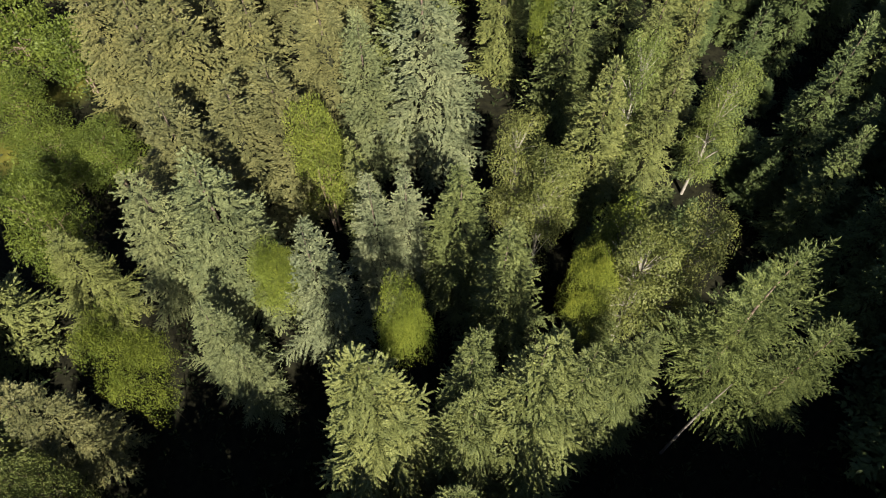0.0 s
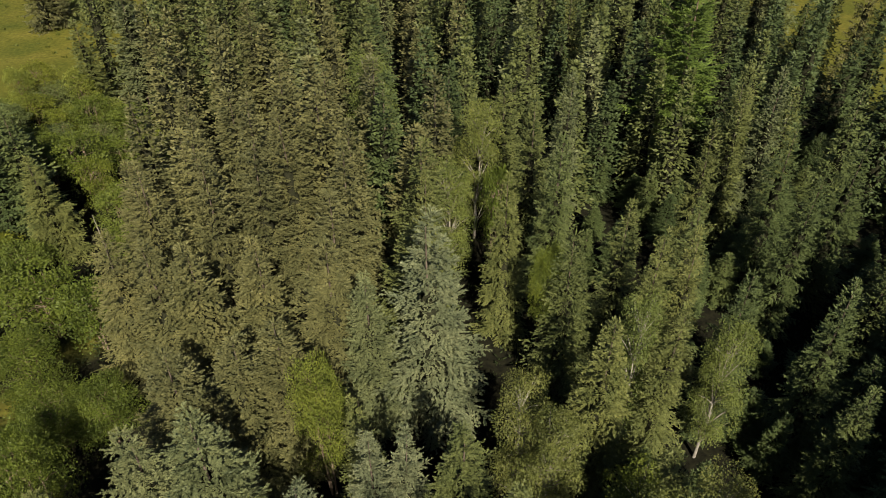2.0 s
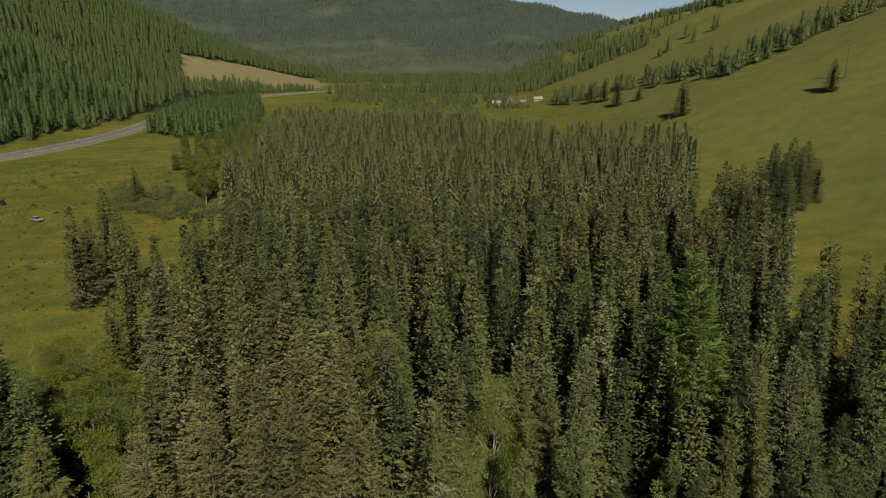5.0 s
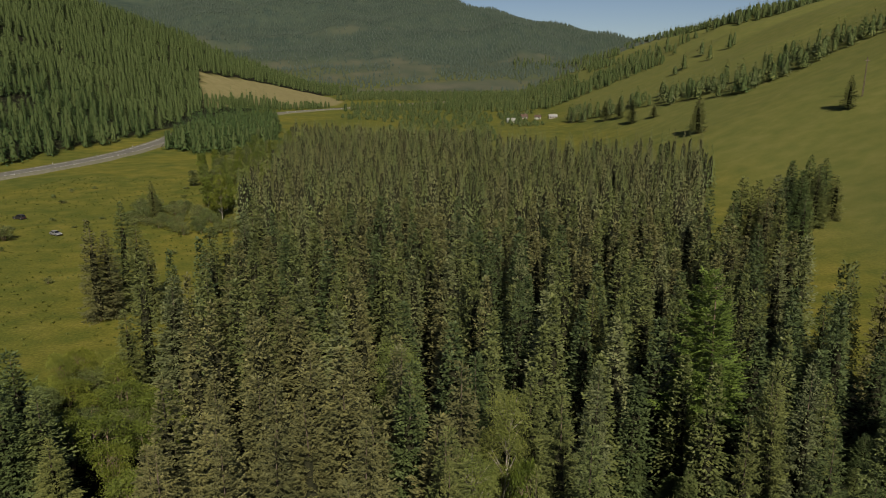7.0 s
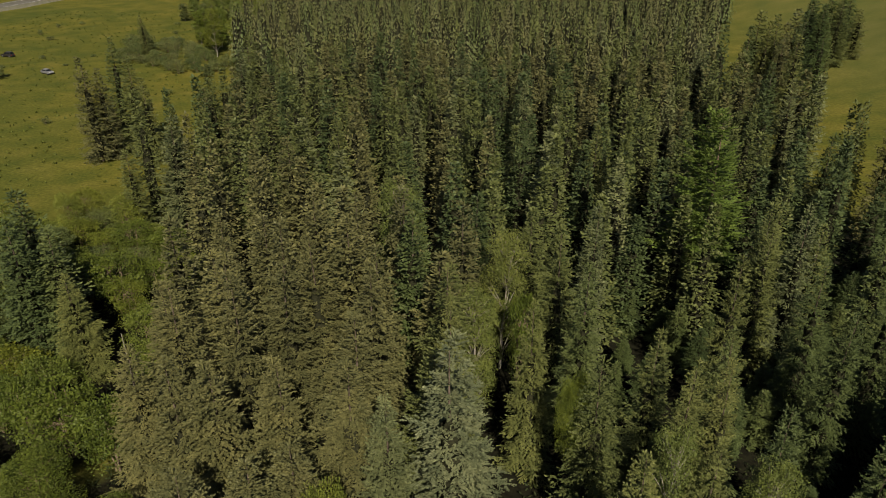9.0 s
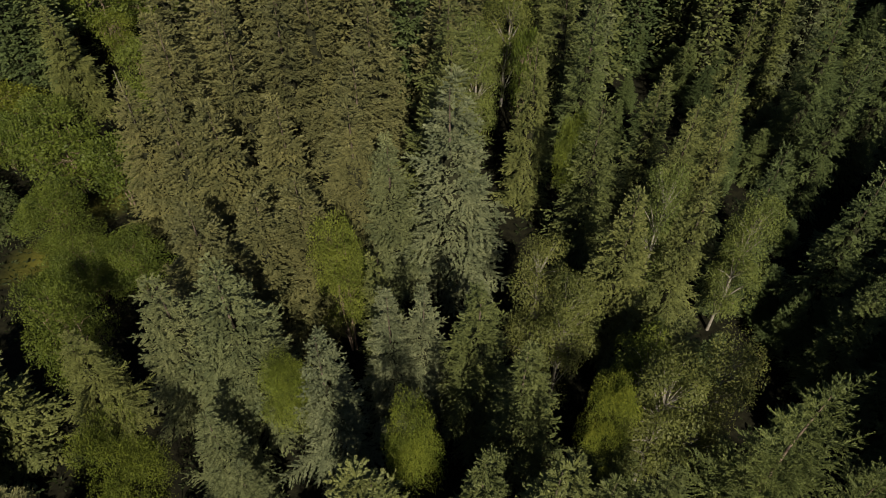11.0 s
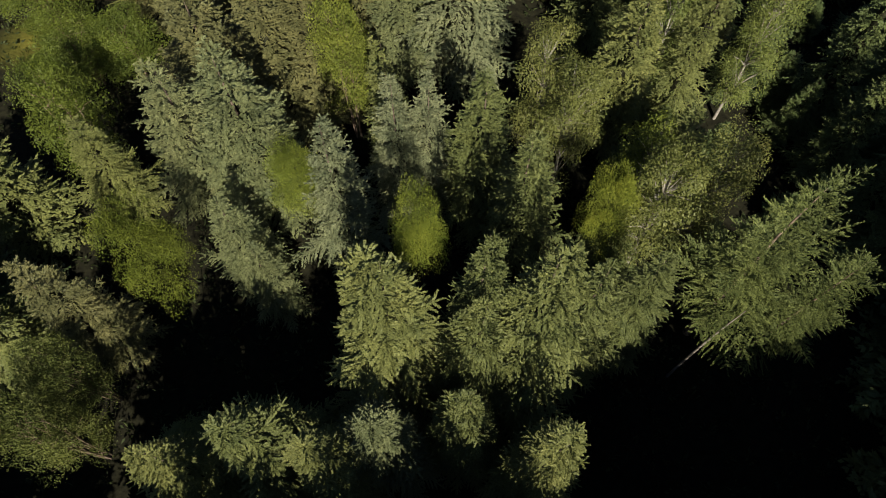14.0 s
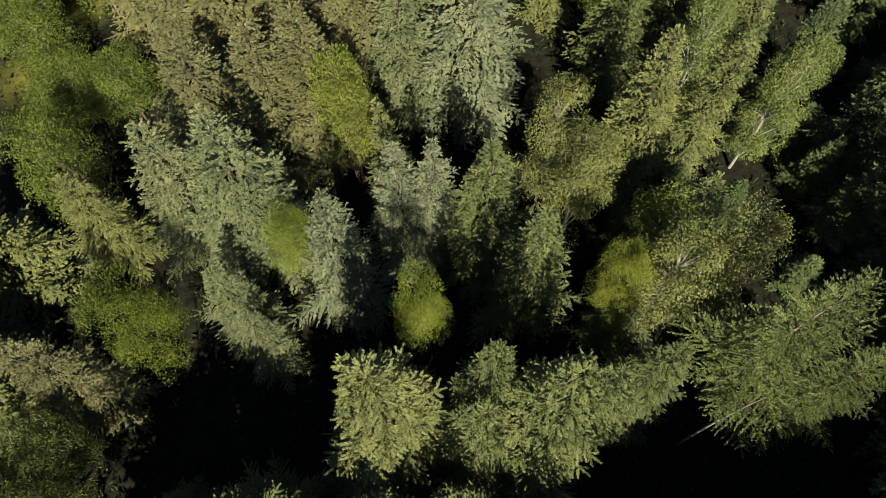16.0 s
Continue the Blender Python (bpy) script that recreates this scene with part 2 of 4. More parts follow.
def build_ground():
    xs = np.concatenate([np.linspace(-3600, -1000, 40)[:-1], np.linspace(-1000, -330, 56)[:-1], np.linspace(-330, 170, 120)[:-1], np.linspace(170, 620, 60)[:-1], np.linspace(620, 3600, 44)])
    ys = np.concatenate([np.linspace(-1500, -60, 24)[:-1], np.linspace(-60, 420, 110)[:-1], np.linspace(420, 1300, 100)[:-1], np.linspace(1300, 4300, 120)])
    gx, gy = np.meshgrid(xs, ys)
    gz = land(gx, gy)
    w, h = len(xs), len(ys)
    i = (np.arange(h - 1)[:, None] * w + np.arange(w - 1)[None, :]).ravel()
    tris = np.concatenate([np.stack([i, i + 1, i + w + 1], 1), np.stack([i, i + w + 1, i + w], 1)])
    me = mesh_of("ground", np.stack([gx, gy, gz], -1).reshape(-1, 3), tris, mats=[ground_material()], smooth=True)
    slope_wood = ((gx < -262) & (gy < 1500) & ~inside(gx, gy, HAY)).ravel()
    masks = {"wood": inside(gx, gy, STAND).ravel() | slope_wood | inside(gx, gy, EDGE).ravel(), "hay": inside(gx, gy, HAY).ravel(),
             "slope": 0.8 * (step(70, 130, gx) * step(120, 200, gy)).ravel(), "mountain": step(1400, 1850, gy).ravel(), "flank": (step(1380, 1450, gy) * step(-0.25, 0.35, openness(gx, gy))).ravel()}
    for key, values in masks.items():
        a = me.attributes.new(key, "FLOAT", "POINT")
        a.data.foreach_set("value", np.asarray(values, np.float32))
    tagged(new("ground", me), "valley floor of yellow-green meadow rising to grass and wooded slopes", "ground", kind="structure")


build_ground()


def build_road():
    m, n, link, p = material("worn_asphalt", 0.9, 0.2)
    r = ramp(n, (0.3, (0.090, 0.087, 0.074)), (0.7, (0.145, 0.138, 0.115)))
    link(noise_node(n, link, 0.5, 5), r.inputs[0])
    link(r.outputs[0], p.inputs["Base Color"])
    g, n, link, p = material("pale_gravel", 0.95, 0.1)
    r = ramp(n, (0.3, (0.10, 0.10, 0.065)), (0.7, (0.17, 0.16, 0.12)))
    link(noise_node(n, link, 0.8, 5), r.inputs[0])
    link(r.outputs[0], p.inputs["Base Color"])
    w, n, link, p = material("white_road_paint", 0.7, 0.2)
    p.inputs["Base Color"].default_value = (0.7, 0.7, 0.66, 1)
    # smooth the centre line
    pts = np.array(ROAD, float)
    for _ in range(3):
        q, r_ = 0.75 * pts[:-1] + 0.25 * pts[1:], 0.25 * pts[:-1] + 0.75 * pts[1:]
        pts = np.concatenate([pts[:1], np.stack([q, r_], 1).reshape(-1, 2), pts[-1:]])
    d = np.gradient(pts, axis=0)
    side = np.stack([d[:, 1], -d[:, 0]], 1) / np.linalg.norm(d, axis=1)[:, None]
    deck = land(pts[:, 0], pts[:, 1])
    deck = np.convolve(np.pad(deck, 3, "edge"), np.ones(7) / 7, "valid") + 0.9

    def strip(name, cuts, mat, label, lift=0.0):
        v = np.concatenate([np.c_[pts + side * o, deck + z + lift] for o, z in cuts])
        k, t = len(pts), []
        for c in range(len(cuts) - 1):
            a = np.arange(k - 1) + c * k
            t += [np.stack([a, a + 1, a + k + 1], 1), np.stack([a, a + k + 1, a + k], 1)]
        return tagged(new(name, mesh_of(name, v, np.concatenate(t)[:, ::-1], mats=[mat], smooth=True)), label, kind="structure")

    tagged(strip("road_verge", [(-12, -2.2), (-8.0, -0.04), (8.0, -0.04), (12, -2.2)], g, "pale gravel shoulders and bank of the road"), category="verge")
    tagged(strip("road", [(-5.4, -0.02), (-5.2, 0.04), (5.2, 0.04), (5.4, -0.02)], m, "worn grey asphalt road curving through the valley"), category="road")
    tagged(strip("road_line", [(-4.75, 0.044), (-4.55, 0.044)], w, "white edge line painted on the road", 0.004), category="road marking")
    tagged(strip("road_line", [(4.55, 0.044), (4.75, 0.044)], w, "white edge line painted on the road", 0.004), category="road marking")
    for i in range(20, len(pts) - 10, 6):
        for o in (-6.6, 6.6):
            x, y = pts[i] + side[i] * o
            marker_post(x, y, deck[i] - 0.1)


def part(name, bm, mat, parent=None, label=""):
    me = bpy.data.meshes.new(name)
    bm.to_mesh(me)
    bm.free()
    me.materials.append(mat)
    ob = new(name, me)
    ob.parent = parent
    return tagged(ob, label)


def box(bm, size, at, bevel=0.0):
    made = bmesh.ops.create_cube(bm, size=1)["verts"]
    bmesh.ops.scale(bm, vec=size, verts=made)
    bmesh.ops.translate(bm, vec=at, verts=made)
    if bevel:
        edges = list({e for v in made for e in v.link_edges})
        bmesh.ops.bevel(bm, geom=edges, offset=bevel, segments=2, affect="EDGES")


def tube(bm, a, b, r1, r2, sides=7):
    a, b = Vector(a), Vector(b)
    turn = (b - a).to_track_quat("Z", "Y").to_matrix().to_4x4()
    bmesh.ops.create_cone(bm, cap_ends=True, segments=sides, radius1=r1, radius2=r2, depth=(b - a).length, matrix=Matrix.Translation((a + b) / 2) @ turn)


POST_WHITE = bark("white_post_paint", (0.72, 0.72, 0.68), (0.60, 0.60, 0.56), 4.0, 1.0)
POST_BLACK = bark("black_band", (0.03, 0.03, 0.03), (0.05, 0.05, 0.05), 4.0, 1.0)


def marker_post(x, y, z):
    top = tagged(new("marker_post"), "white roadside marker post with a dark band", "post", "posts along the road")
    top.location = (x, y, z - 0.4)
    bm = bmesh.new()
    box(bm, (0.14, 0.14, 1.6), (0, 0, 0.8), 0.02)
    part("post", bm, POST_WHITE, top)
    bm = bmesh.new()
    box(bm, (0.15, 0.15, 0.16), (0, 0, 1.3))
    part("band", bm, POST_BLACK, top, "dark band")


build_road()


# ---- trees ----
def blades(base, along, side, fold):
    """Sprays: each a folded lozenge of two triangles from base, along its length, side to side."""
    k = len(base)
    drop = np.zeros((k, 3))
    drop[:, 2] = fold
    mid_ = base + 0.45 * along
    v = np.stack([base, mid_ + side - drop, base + along, mid_ - side - drop], 1).reshape(-1, 3)
    i = np.arange(k)[:, None] * 4
    return v, np.concatenate([i + [0, 1, 2], i + [0, 2, 3]])


def join(*pieces):
    vs, ts, at = [], [], 0
    for v, t in pieces:
        vs.append(v)
        ts.append(t + at)
        at += len(v)
    return np.concatenate(vs), np.concatenate(ts)


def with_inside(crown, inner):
    """A crown and its inside, with a mark for each triangle: 0 needles, 1 inner core."""
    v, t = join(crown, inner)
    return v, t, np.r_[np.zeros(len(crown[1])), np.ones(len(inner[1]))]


def unit(v):
    return v / np.maximum(np.linalg.norm(v, axis=-1, keepdims=True), 1e-9)


def stem(points, radii, sides=7):
    """A tapered, slightly bent trunk or limb through the points."""
    points, k = np.asarray(points, float), len(points)
    d = unit(np.gradient(points, axis=0))
    u = unit(np.cross(d, np.where(np.abs(d[:, 2:]) > 0.9, [[1.0, 0, 0]], [[0, 0, 1.0]])))
    w = np.cross(d, u)
    a = np.linspace(0, 2 * np.pi, sides, endpoint=False)
    v = (points[:, None] + np.asarray(radii)[:, None, None] * (np.cos(a)[None, :, None] * u[:, None] + np.sin(a)[None, :, None] * w[:, None])).reshape(-1, 3)
    t = []
    for r in range(k - 1):
        for s in range(sides):
            p, q = r * sides + s, r * sides + (s + 1) % sides
            t += [(p, q, q + sides), (p, q + sides, p + sides)]
    return v, np.array(t)


def fronds(seed, height=22.0, radius=3.0, whorl=1.08, per_metre=30, spray=0.20, wide=0.040, bulge=0.80, bare=0.06, rise=(0.50, -0.24), rough_length=0.17, finger=0.50, hang=0.42):
    """The crown of a conifer: whorls of boughs, each a frond of fingers set with short sprays of needles."""
    rng = np.random.default_rng(seed)
    out = []
    z, turn = height * bare, 0.0
    lean = rng.normal(0, 0.010, 2)
    sectors = 1 + 0.12 * np.sin(np.arange(8) * 2.1 + seed)
    while z < height * 0.975:
        f = z / height
        reach = 1.22 * radius * (1 - f) ** bulge * min(1.0, 0.72 + 1.6 * f) + 0.10
        count = 8 if f < 0.55 else 7 if f < 0.8 else 5
        for b in range(count):
            az = turn + 2 * np.pi * (b + rng.uniform(-0.28, 0.28)) / count
            length = reach * sectors[int(az / 0.785) % 8] * (1 + rng.normal(0, rough_length))
            if length < 0.12:
                continue
            d = np.array([np.cos(az), np.sin(az), 0.0])
            s_ = np.array([-np.sin(az), np.cos(az), 0.0])
            up = rise[0] * f ** 1.3 + rise[1] * (1 - f) + rng.normal(0, 0.06)
            bend = -0.34 + 0.34 * f + rng.normal(0, 0.05)
            foot = np.array([lean[0] * z, lean[1] * z, z + rng.uniform(-0.3, 0.3) * whorl])

            def along(s):
                s = np.asarray(s, float)[:, None]
                return foot + d * (length * s) + np.array([0, 0, 1.0]) * (length * (up * s + bend * s ** 2 + 0.24 * s ** 3))

            pairs = max(1, int(round(length / finger)))
            at = 0.20 + 0.68 * (np.arange(pairs) + rng.uniform(0.2, 0.8, pairs)) / pairs
            p = along(at)
            tangent = unit(along(at + 0.05) - p)
            starts, ends = [along([0.15, 0.55])], [along([0.55, 1.03])]
            for sign in (-1, 1):
                ang = np.radians(rng.uniform(34, 52, pairs))
                way = tangent * np.cos(ang)[:, None] + sign * s_ * np.sin(ang)[:, None]
                way[:, 2] -= rng.uniform(0.0, 2 * hang, pairs)
                starts.append(p)
                ends.append(p + unit(way) * ((0.50 * length * (1.0 - at) + 0.24) * rng.uniform(0.75, 1.2, pairs))[:, None])
            a, b_ = np.concatenate(starts), np.concatenate(ends)
            span = np.linalg.norm(b_ - a, axis=1)
            pick = np.repeat(np.arange(len(a)), np.maximum(2, np.round(span * per_metre)).astype(int))
            k = len(pick)
            u = rng.uniform(0.0, 1.0, (k, 1))
            t_ = unit(b_ - a)[pick]
            flank = unit(np.cross(t_, [0, 0, 1.0]))
            over = np.cross(flank, t_)
            phi = rng.uniform(-0.35, np.pi + 0.35, (k, 1))
            way = unit((0.75 + 0.5 * u) * t_ + 0.72 * (flank * np.cos(phi) + 0.65 * over * np.sin(phi)) + rng.normal(0, 0.10, t_.shape))
            way *= spray * (1.1 - 0.35 * u) * rng.uniform(0.7, 1.25, (k, 1))
            across = unit(np.cross(way, [0, 0, 1.0]) + 0.35 * rng.normal(0, 1, (k, 3)) * spray) * wide
            out.append(blades(a[pick] + (b_ - a)[pick] * u, way, across, rng.uniform(0.0, 0.3 * wide, k)))
        turn += 0.9
        z += whorl * (0.62 + 0.5 * (1 - f)) * rng.uniform(0.85, 1.15)
    top = np.array([[lean[0] * height, lean[1] * height, height * 0.955]])
    out.append(blades(np.repeat(top, 3, 0), np.array([[0, 0, 0.05 * height], [0.1, 0.05, 0.035 * height], [-0.08, 0.08, 0.03 * height]]), np.array([[0.05, 0, 0], [0, 0.05, 0], [0.04, 0.04, 0]]), 0.0))
    return join(*out)


def skirts(seed, tiers, count, height=22.0, radius=3.0, bulge=0.92, ragged=0.18, bare=0.05, size=1.0):
    """A spruce seen from afar: skirts of short, drooping bough ends, shingled over a dark inside."""
    rng = np.random.default_rng(seed)
    out = []
    sectors = 1 + 0.14 * np.sin(np.arange(8) * 2.1 + seed)
    for k in range(tiers):
        f = bare + (0.97 - bare) * (k / tiers) ** 0.96
        reach = 1.12 * radius * (1 - f) ** bulge * min(1.0, 0.74 + 1.6 * f) + 0.10
        m = max(5, int(round(count * (0.22 + 0.78 * reach / radius))))
        az = 0.9 * k + 2 * np.pi * (np.arange(m) + rng.uniform(-0.45, 0.45, m)) / m
        length = reach * sectors[(az / 0.785).astype(int) % 8] * (1 + rng.normal(0, ragged, m))
        d = np.c_[np.cos(az), np.sin(az), np.zeros(m)]
        s_ = np.c_[-np.sin(az), np.cos(az), np.zeros(m)]
        z = f * height + rng.uniform(-0.5, 0.5, m) * height / tiers + 0.35 * size
        span = size * (0.45 + 0.14 * reach) * rng.uniform(0.7, 1.2, m)
        base = d * np.maximum(0.05, length - 0.55 * span)[:, None] + np.c_[np.zeros((m, 2)), z]
        way = (d * 0.62 + s_ * rng.normal(0, 0.16, m)[:, None]) * span[:, None] - np.c_[np.zeros((m, 2)), span * (0.85 - 0.45 * f + rng.normal(0, 0.20, m))]
        side = s_ * (0.21 * span)[:, None] + np.c_[np.zeros((m, 2)), rng.normal(0, 0.05, m) * span]
        out.append(blades(base, way, side, 0.14 * span))
    top = np.array([[0, 0, height * 0.94]])
    out.append(blades(np.repeat(top, 3, 0), np.array([[0, 0, 0.06 * height], [0.1, 0.05, 0.04 * height], [-0.08, 0.08, 0.03 * height]]), np.array([[0.10, 0, 0], [0, 0.10, 0], [0.08, 0.08, 0]]), 0.0))
    return join(*out)


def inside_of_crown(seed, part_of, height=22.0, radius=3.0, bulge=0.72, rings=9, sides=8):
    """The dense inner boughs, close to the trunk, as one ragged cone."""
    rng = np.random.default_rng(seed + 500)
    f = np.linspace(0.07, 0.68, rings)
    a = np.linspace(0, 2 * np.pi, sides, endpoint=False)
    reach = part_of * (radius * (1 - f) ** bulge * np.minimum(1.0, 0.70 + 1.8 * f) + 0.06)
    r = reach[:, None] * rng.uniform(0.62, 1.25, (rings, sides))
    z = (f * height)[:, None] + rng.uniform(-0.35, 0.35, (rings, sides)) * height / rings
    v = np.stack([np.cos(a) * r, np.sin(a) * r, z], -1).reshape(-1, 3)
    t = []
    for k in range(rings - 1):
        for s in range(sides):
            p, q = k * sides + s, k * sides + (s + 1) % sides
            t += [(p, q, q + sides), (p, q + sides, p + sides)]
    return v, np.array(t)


def conifer_trunk(seed, height=22.0, thick=0.24):
    rng = np.random.default_rng(seed)
    z = np.array([-0.6, 0.0, 0.3, 2, 6, 11, 16, 21]) * height / 22
    p = np.c_[rng.normal(0, 0.03, (8, 2)), z]
    return stem(p, np.array([1.5, 1.3, 1.0, 0.9, 0.75, 0.52, 0.28, 0.06]) * thick)


def leafy(seed, count, size, lumps, height, radius, hang=0.0, low=0.25):
    """A crown of leaves, gathered in uneven lumps round its limbs; hang draws the sprays downwards."""
    rng = np.random.default_rng(seed)
    t = rng.uniform(0, 1, lumps) ** 0.8
    f = low + (1 - low) * t
    wide = radius * np.sqrt(np.maximum(0.05, 1 - ((f - 0.55) / 0.56) ** 2)) * rng.uniform(0.35, 0.85, lumps)
    az = np.arange(lumps) * 2.39996 + rng.normal(0, 0.3, lumps)
    centre = np.c_[np.cos(az) * wide, np.sin(az) * wide, f * height * 0.92]
    spread = radius * rng.uniform(0.26, 0.48, lumps)
    pick = rng.integers(0, lumps, count)
    d = unit(rng.normal(0, 1, (count, 3)))
    d[:, 2] = np.where(d[:, 2] < -0.2, -d[:, 2] * 0.6, d[:, 2])
    far = rng.uniform(0.35, 1.0, count) ** 0.5
    base = centre[pick] + d * (spread[pick] * far)[:, None] * [1, 1, 0.8]
    if hang:
        base[:, 2] -= hang * rng.uniform(0, 1, count) ** 2
    way = unit(d + rng.normal(0, 0.7, d.shape) + [0, 0, -0.9 * min(1, hang)]) * (size * rng.uniform(0.6, 1.4, count))[:, None]
    facing = unit(d + [0, 0, 0.5] + rng.normal(0, 0.45, d.shape))
    across = unit(np.cross(way, facing))
    return blades(base, way, across * (np.linalg.norm(way, axis=1, keepdims=True) * 0.30), size * 0.08 * np.ones(count)), centre


def limbs(seed, centres, height, thick, stems=1, spread=0.0):
    """Trunk or several stems, and limbs out to the lumps of the crown."""
    rng = np.random.default_rng(seed)
    out = []
    feet = []
    for k in range(stems):
        a = 2 * np.pi * k / stems + 0.5
        o = np.array([np.cos(a), np.sin(a), 0]) * spread
        lean = np.array([np.cos(a), np.sin(a), 0]) * spread * 1.2 + rng.normal(0, 0.15, 3) * [1, 1, 0]
        p = np.array([o * 0.4 + lean * s + [0, 0, -0.4 + (height * 0.86 + 0.4) * s] + rng.normal(0, 0.06, 3) * [1, 1, 0] for s in np.linspace(0, 1, 7)])
        feet.append(p)
        out.append(stem(p, thick * np.linspace(1.1, 0.18, 7), 6))
    for c in centres:
        p = feet[rng.integers(0, stems)]
        k = int(np.clip(np.searchsorted(p[:, 2], c[2] - 0.22 * height), 1, 5))
        a = p[k]
        m = (a + c) / 2 + [0, 0, 0.1 * np.linalg.norm(c[:2] - a[:2])]
        out.append(stem([a, m, c], thick * np.array([0.42, 0.26, 0.08]), 5))
    return join(*out)


# crowns and trunks, each built once
CROWN, TRUNK = {}, {}
for k in range(4):
    # Dark core, so the gaps between boughs show painted shade.
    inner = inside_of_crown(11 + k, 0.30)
    CROWN["spruce", 4, k] = mesh_of("spruce_crown", *with_inside(fronds(11 + k), inner), mats=[NEEDLES["olive"], SHADE_TWIGS])
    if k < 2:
        CROWN["spruce", 5, k] = mesh_of("spruce_crown", *with_inside(fronds(15 + k, whorl=0.94, per_metre=84, spray=0.125, wide=0.028, finger=0.40, rough_length=0.13), inner), mats=[NEEDLES["olive"], SHADE_TWIGS])
    CROWN["spruce", 3, k] = mesh_of("spruce_crown", *with_inside(fronds(31 + k, per_metre=21, spray=0.245, wide=0.053), inner), mats=[NEEDLES["olive"], SHADE_TWIGS])
    CROWN["spruce", 2, k] = mesh_of("spruce_crown", *with_inside(fronds(51 + k, whorl=1.05, per_metre=7, spray=0.44, wide=0.11, finger=0.60), inner), mats=[NEEDLES["olive"], SHADE_TWIGS])
    CROWN["spruce", 1, k] = mesh_of("spruce_crown", *with_inside(fronds(71 + k, whorl=1.05, per_metre=5.0, spray=0.50, wide=0.13, finger=0.65, bulge=0.84), inner), mats=[NEEDLES["olive"], SHADE_TWIGS])
    TRUNK["spruce", k] = mesh_of("spruce_trunk", *conifer_trunk(70 + k), mats=[SPRUCE_BARK], smooth=True)
for k in range(2):
    CROWN["larch", 3, k] = mesh_of("larch_crown", *fronds(81 + k, whorl=0.95, per_metre=34, spray=0.17, wide=0.034, bulge=0.60, bare=0.30, rise=(0.8, 0.02), rough_length=0.38, finger=0.42, hang=0.25), mats=[LARCH])
    CROWN["larch", 2, k] = mesh_of("larch_crown", *fronds(91 + k, whorl=0.80, per_metre=26, spray=0.24, wide=0.055, bulge=0.58, bare=0.30, rise=(0.7, -0.05), rough_length=0.26, finger=0.42, hang=0.25), mats=[LARCH])
    TRUNK["larch", k] = mesh_of("larch_trunk", *conifer_trunk(95 + k, 22, 0.26), mats=[LARCH_BARK], smooth=True)
for k in range(3):
    leaves, lumps = leafy(101 + k, 17000, 0.135, 60, 16, 2.4, 1.2, 0.20)
    CROWN["birch", 3, k] = mesh_of("birch_crown", *leaves, mats=[BIRCH])
    CROWN["birch", 2, k] = mesh_of("birch_crown", *leafy(101 + k, 4200, 0.32, 60, 16, 2.4, 1.2, 0.30)[0], mats=[BIRCH])
    CROWN["birch", 1, k] = mesh_of("birch_crown", *leafy(101 + k, 2600, 0.60, 60, 16, 2.4, 1.2, 0.14)[0], mats=[BIRCH])
    TRUNK["birch", k] = mesh_of("birch_trunk", *limbs(111 + k, lumps, 16, 0.16), mats=[BIRCH_BARK], smooth=True)
    leaves, lumps = leafy(121 + k, 20000, 0.125, 44, 8, 3.2, 0.2, 0.18)
    CROWN["willow", 3, k] = mesh_of("willow_crown", *leaves, mats=[LEAVES])
    CROWN["willow", 2, k] = mesh_of("willow_crown", *leafy(121 + k, 6000, 0.23, 44, 8, 3.2, 0.2, 0.18)[0], mats=[LEAVES])
    CROWN["willow", 4, k] = mesh_of("willow_crown", *leafy(161 + k, 22000, 0.10, 44, 8, 3.2, 0.1, 0.40)[0], mats=[LEAVES])
    # Stem in the shade colour, for the dark below the crown.
    TRUNK["tall_willow", k] = mesh_of("willow_trunk", *limbs(165 + k, lumps[::4], 8, 0.05), mats=[SHADE_TWIGS], smooth=True)
    TRUNK["willow", k] = mesh_of("willow_stems", *limbs(131 + k, lumps, 8, 0.10, 4, 0.5), mats=[LARCH_BARK], smooth=True)
    leaves, lumps = leafy(141 + k, 900, 0.34, 16, 3, 2.2, 0.1, 0.10)
    CROWN["shrub", 3, k] = mesh_of("shrub_crown", *leaves, mats=[SCRUB])
    TRUNK["shrub", k] = mesh_of("shrub_stems", *limbs(151 + k, lumps[:6], 3, 0.05, 5, 0.4), mats=[LARCH_BARK], smooth=True)
NOMINAL = {"spruce": (22.0, 3.0), "larch": (22.0, 3.0), "birch": (16.0, 2.4), "willow": (8.0, 3.2), "shrub": (3.0, 2.2)}
LABEL = {
    ("spruce", "olive"): "tall olive-green spruce with drooping boughs in the dense stand",
    ("spruce", "blue"): "grey-green spruce with pale sunlit boughs in the stand",
    ("spruce", "pale"): "pale grey-green spruce with frosted boughs and a clear cone shape",
    ("spruce", "young"): "young spruce added under the stand, toned dark for shade",
    ("spruce", "brown"): "brownish-green spruce heavy with cones in the stand",
    ("spruce", "dark"): "dark green spruce with a narrow crown",
    ("spruce", "green"): "deep green spruce with a broad crown at the field edge",
    ("larch", None): "feathery bright green larch with long bare limbs below",
    ("birch", None): "birch with a pale trunk and hanging yellow-green leaves",
    ("willow", None): "leafy broadleaf tree with a rounded bright green crown",
    ("shrub", None): "low olive-green shrub in the meadow grass",
}
GROUP = {"spruce": "spruces of the stand", "larch": "larches", "birch": "birches", "willow": "willows at the wood's edge", "shrub": "shrubs in the meadow"}
CATEGORY = {"spruce": "spruce tree", "larch": "larch tree", "birch": "birch tree", "willow": "willow tree", "shrub": "shrub"}
PLACED = []
chance = random.Random(5)


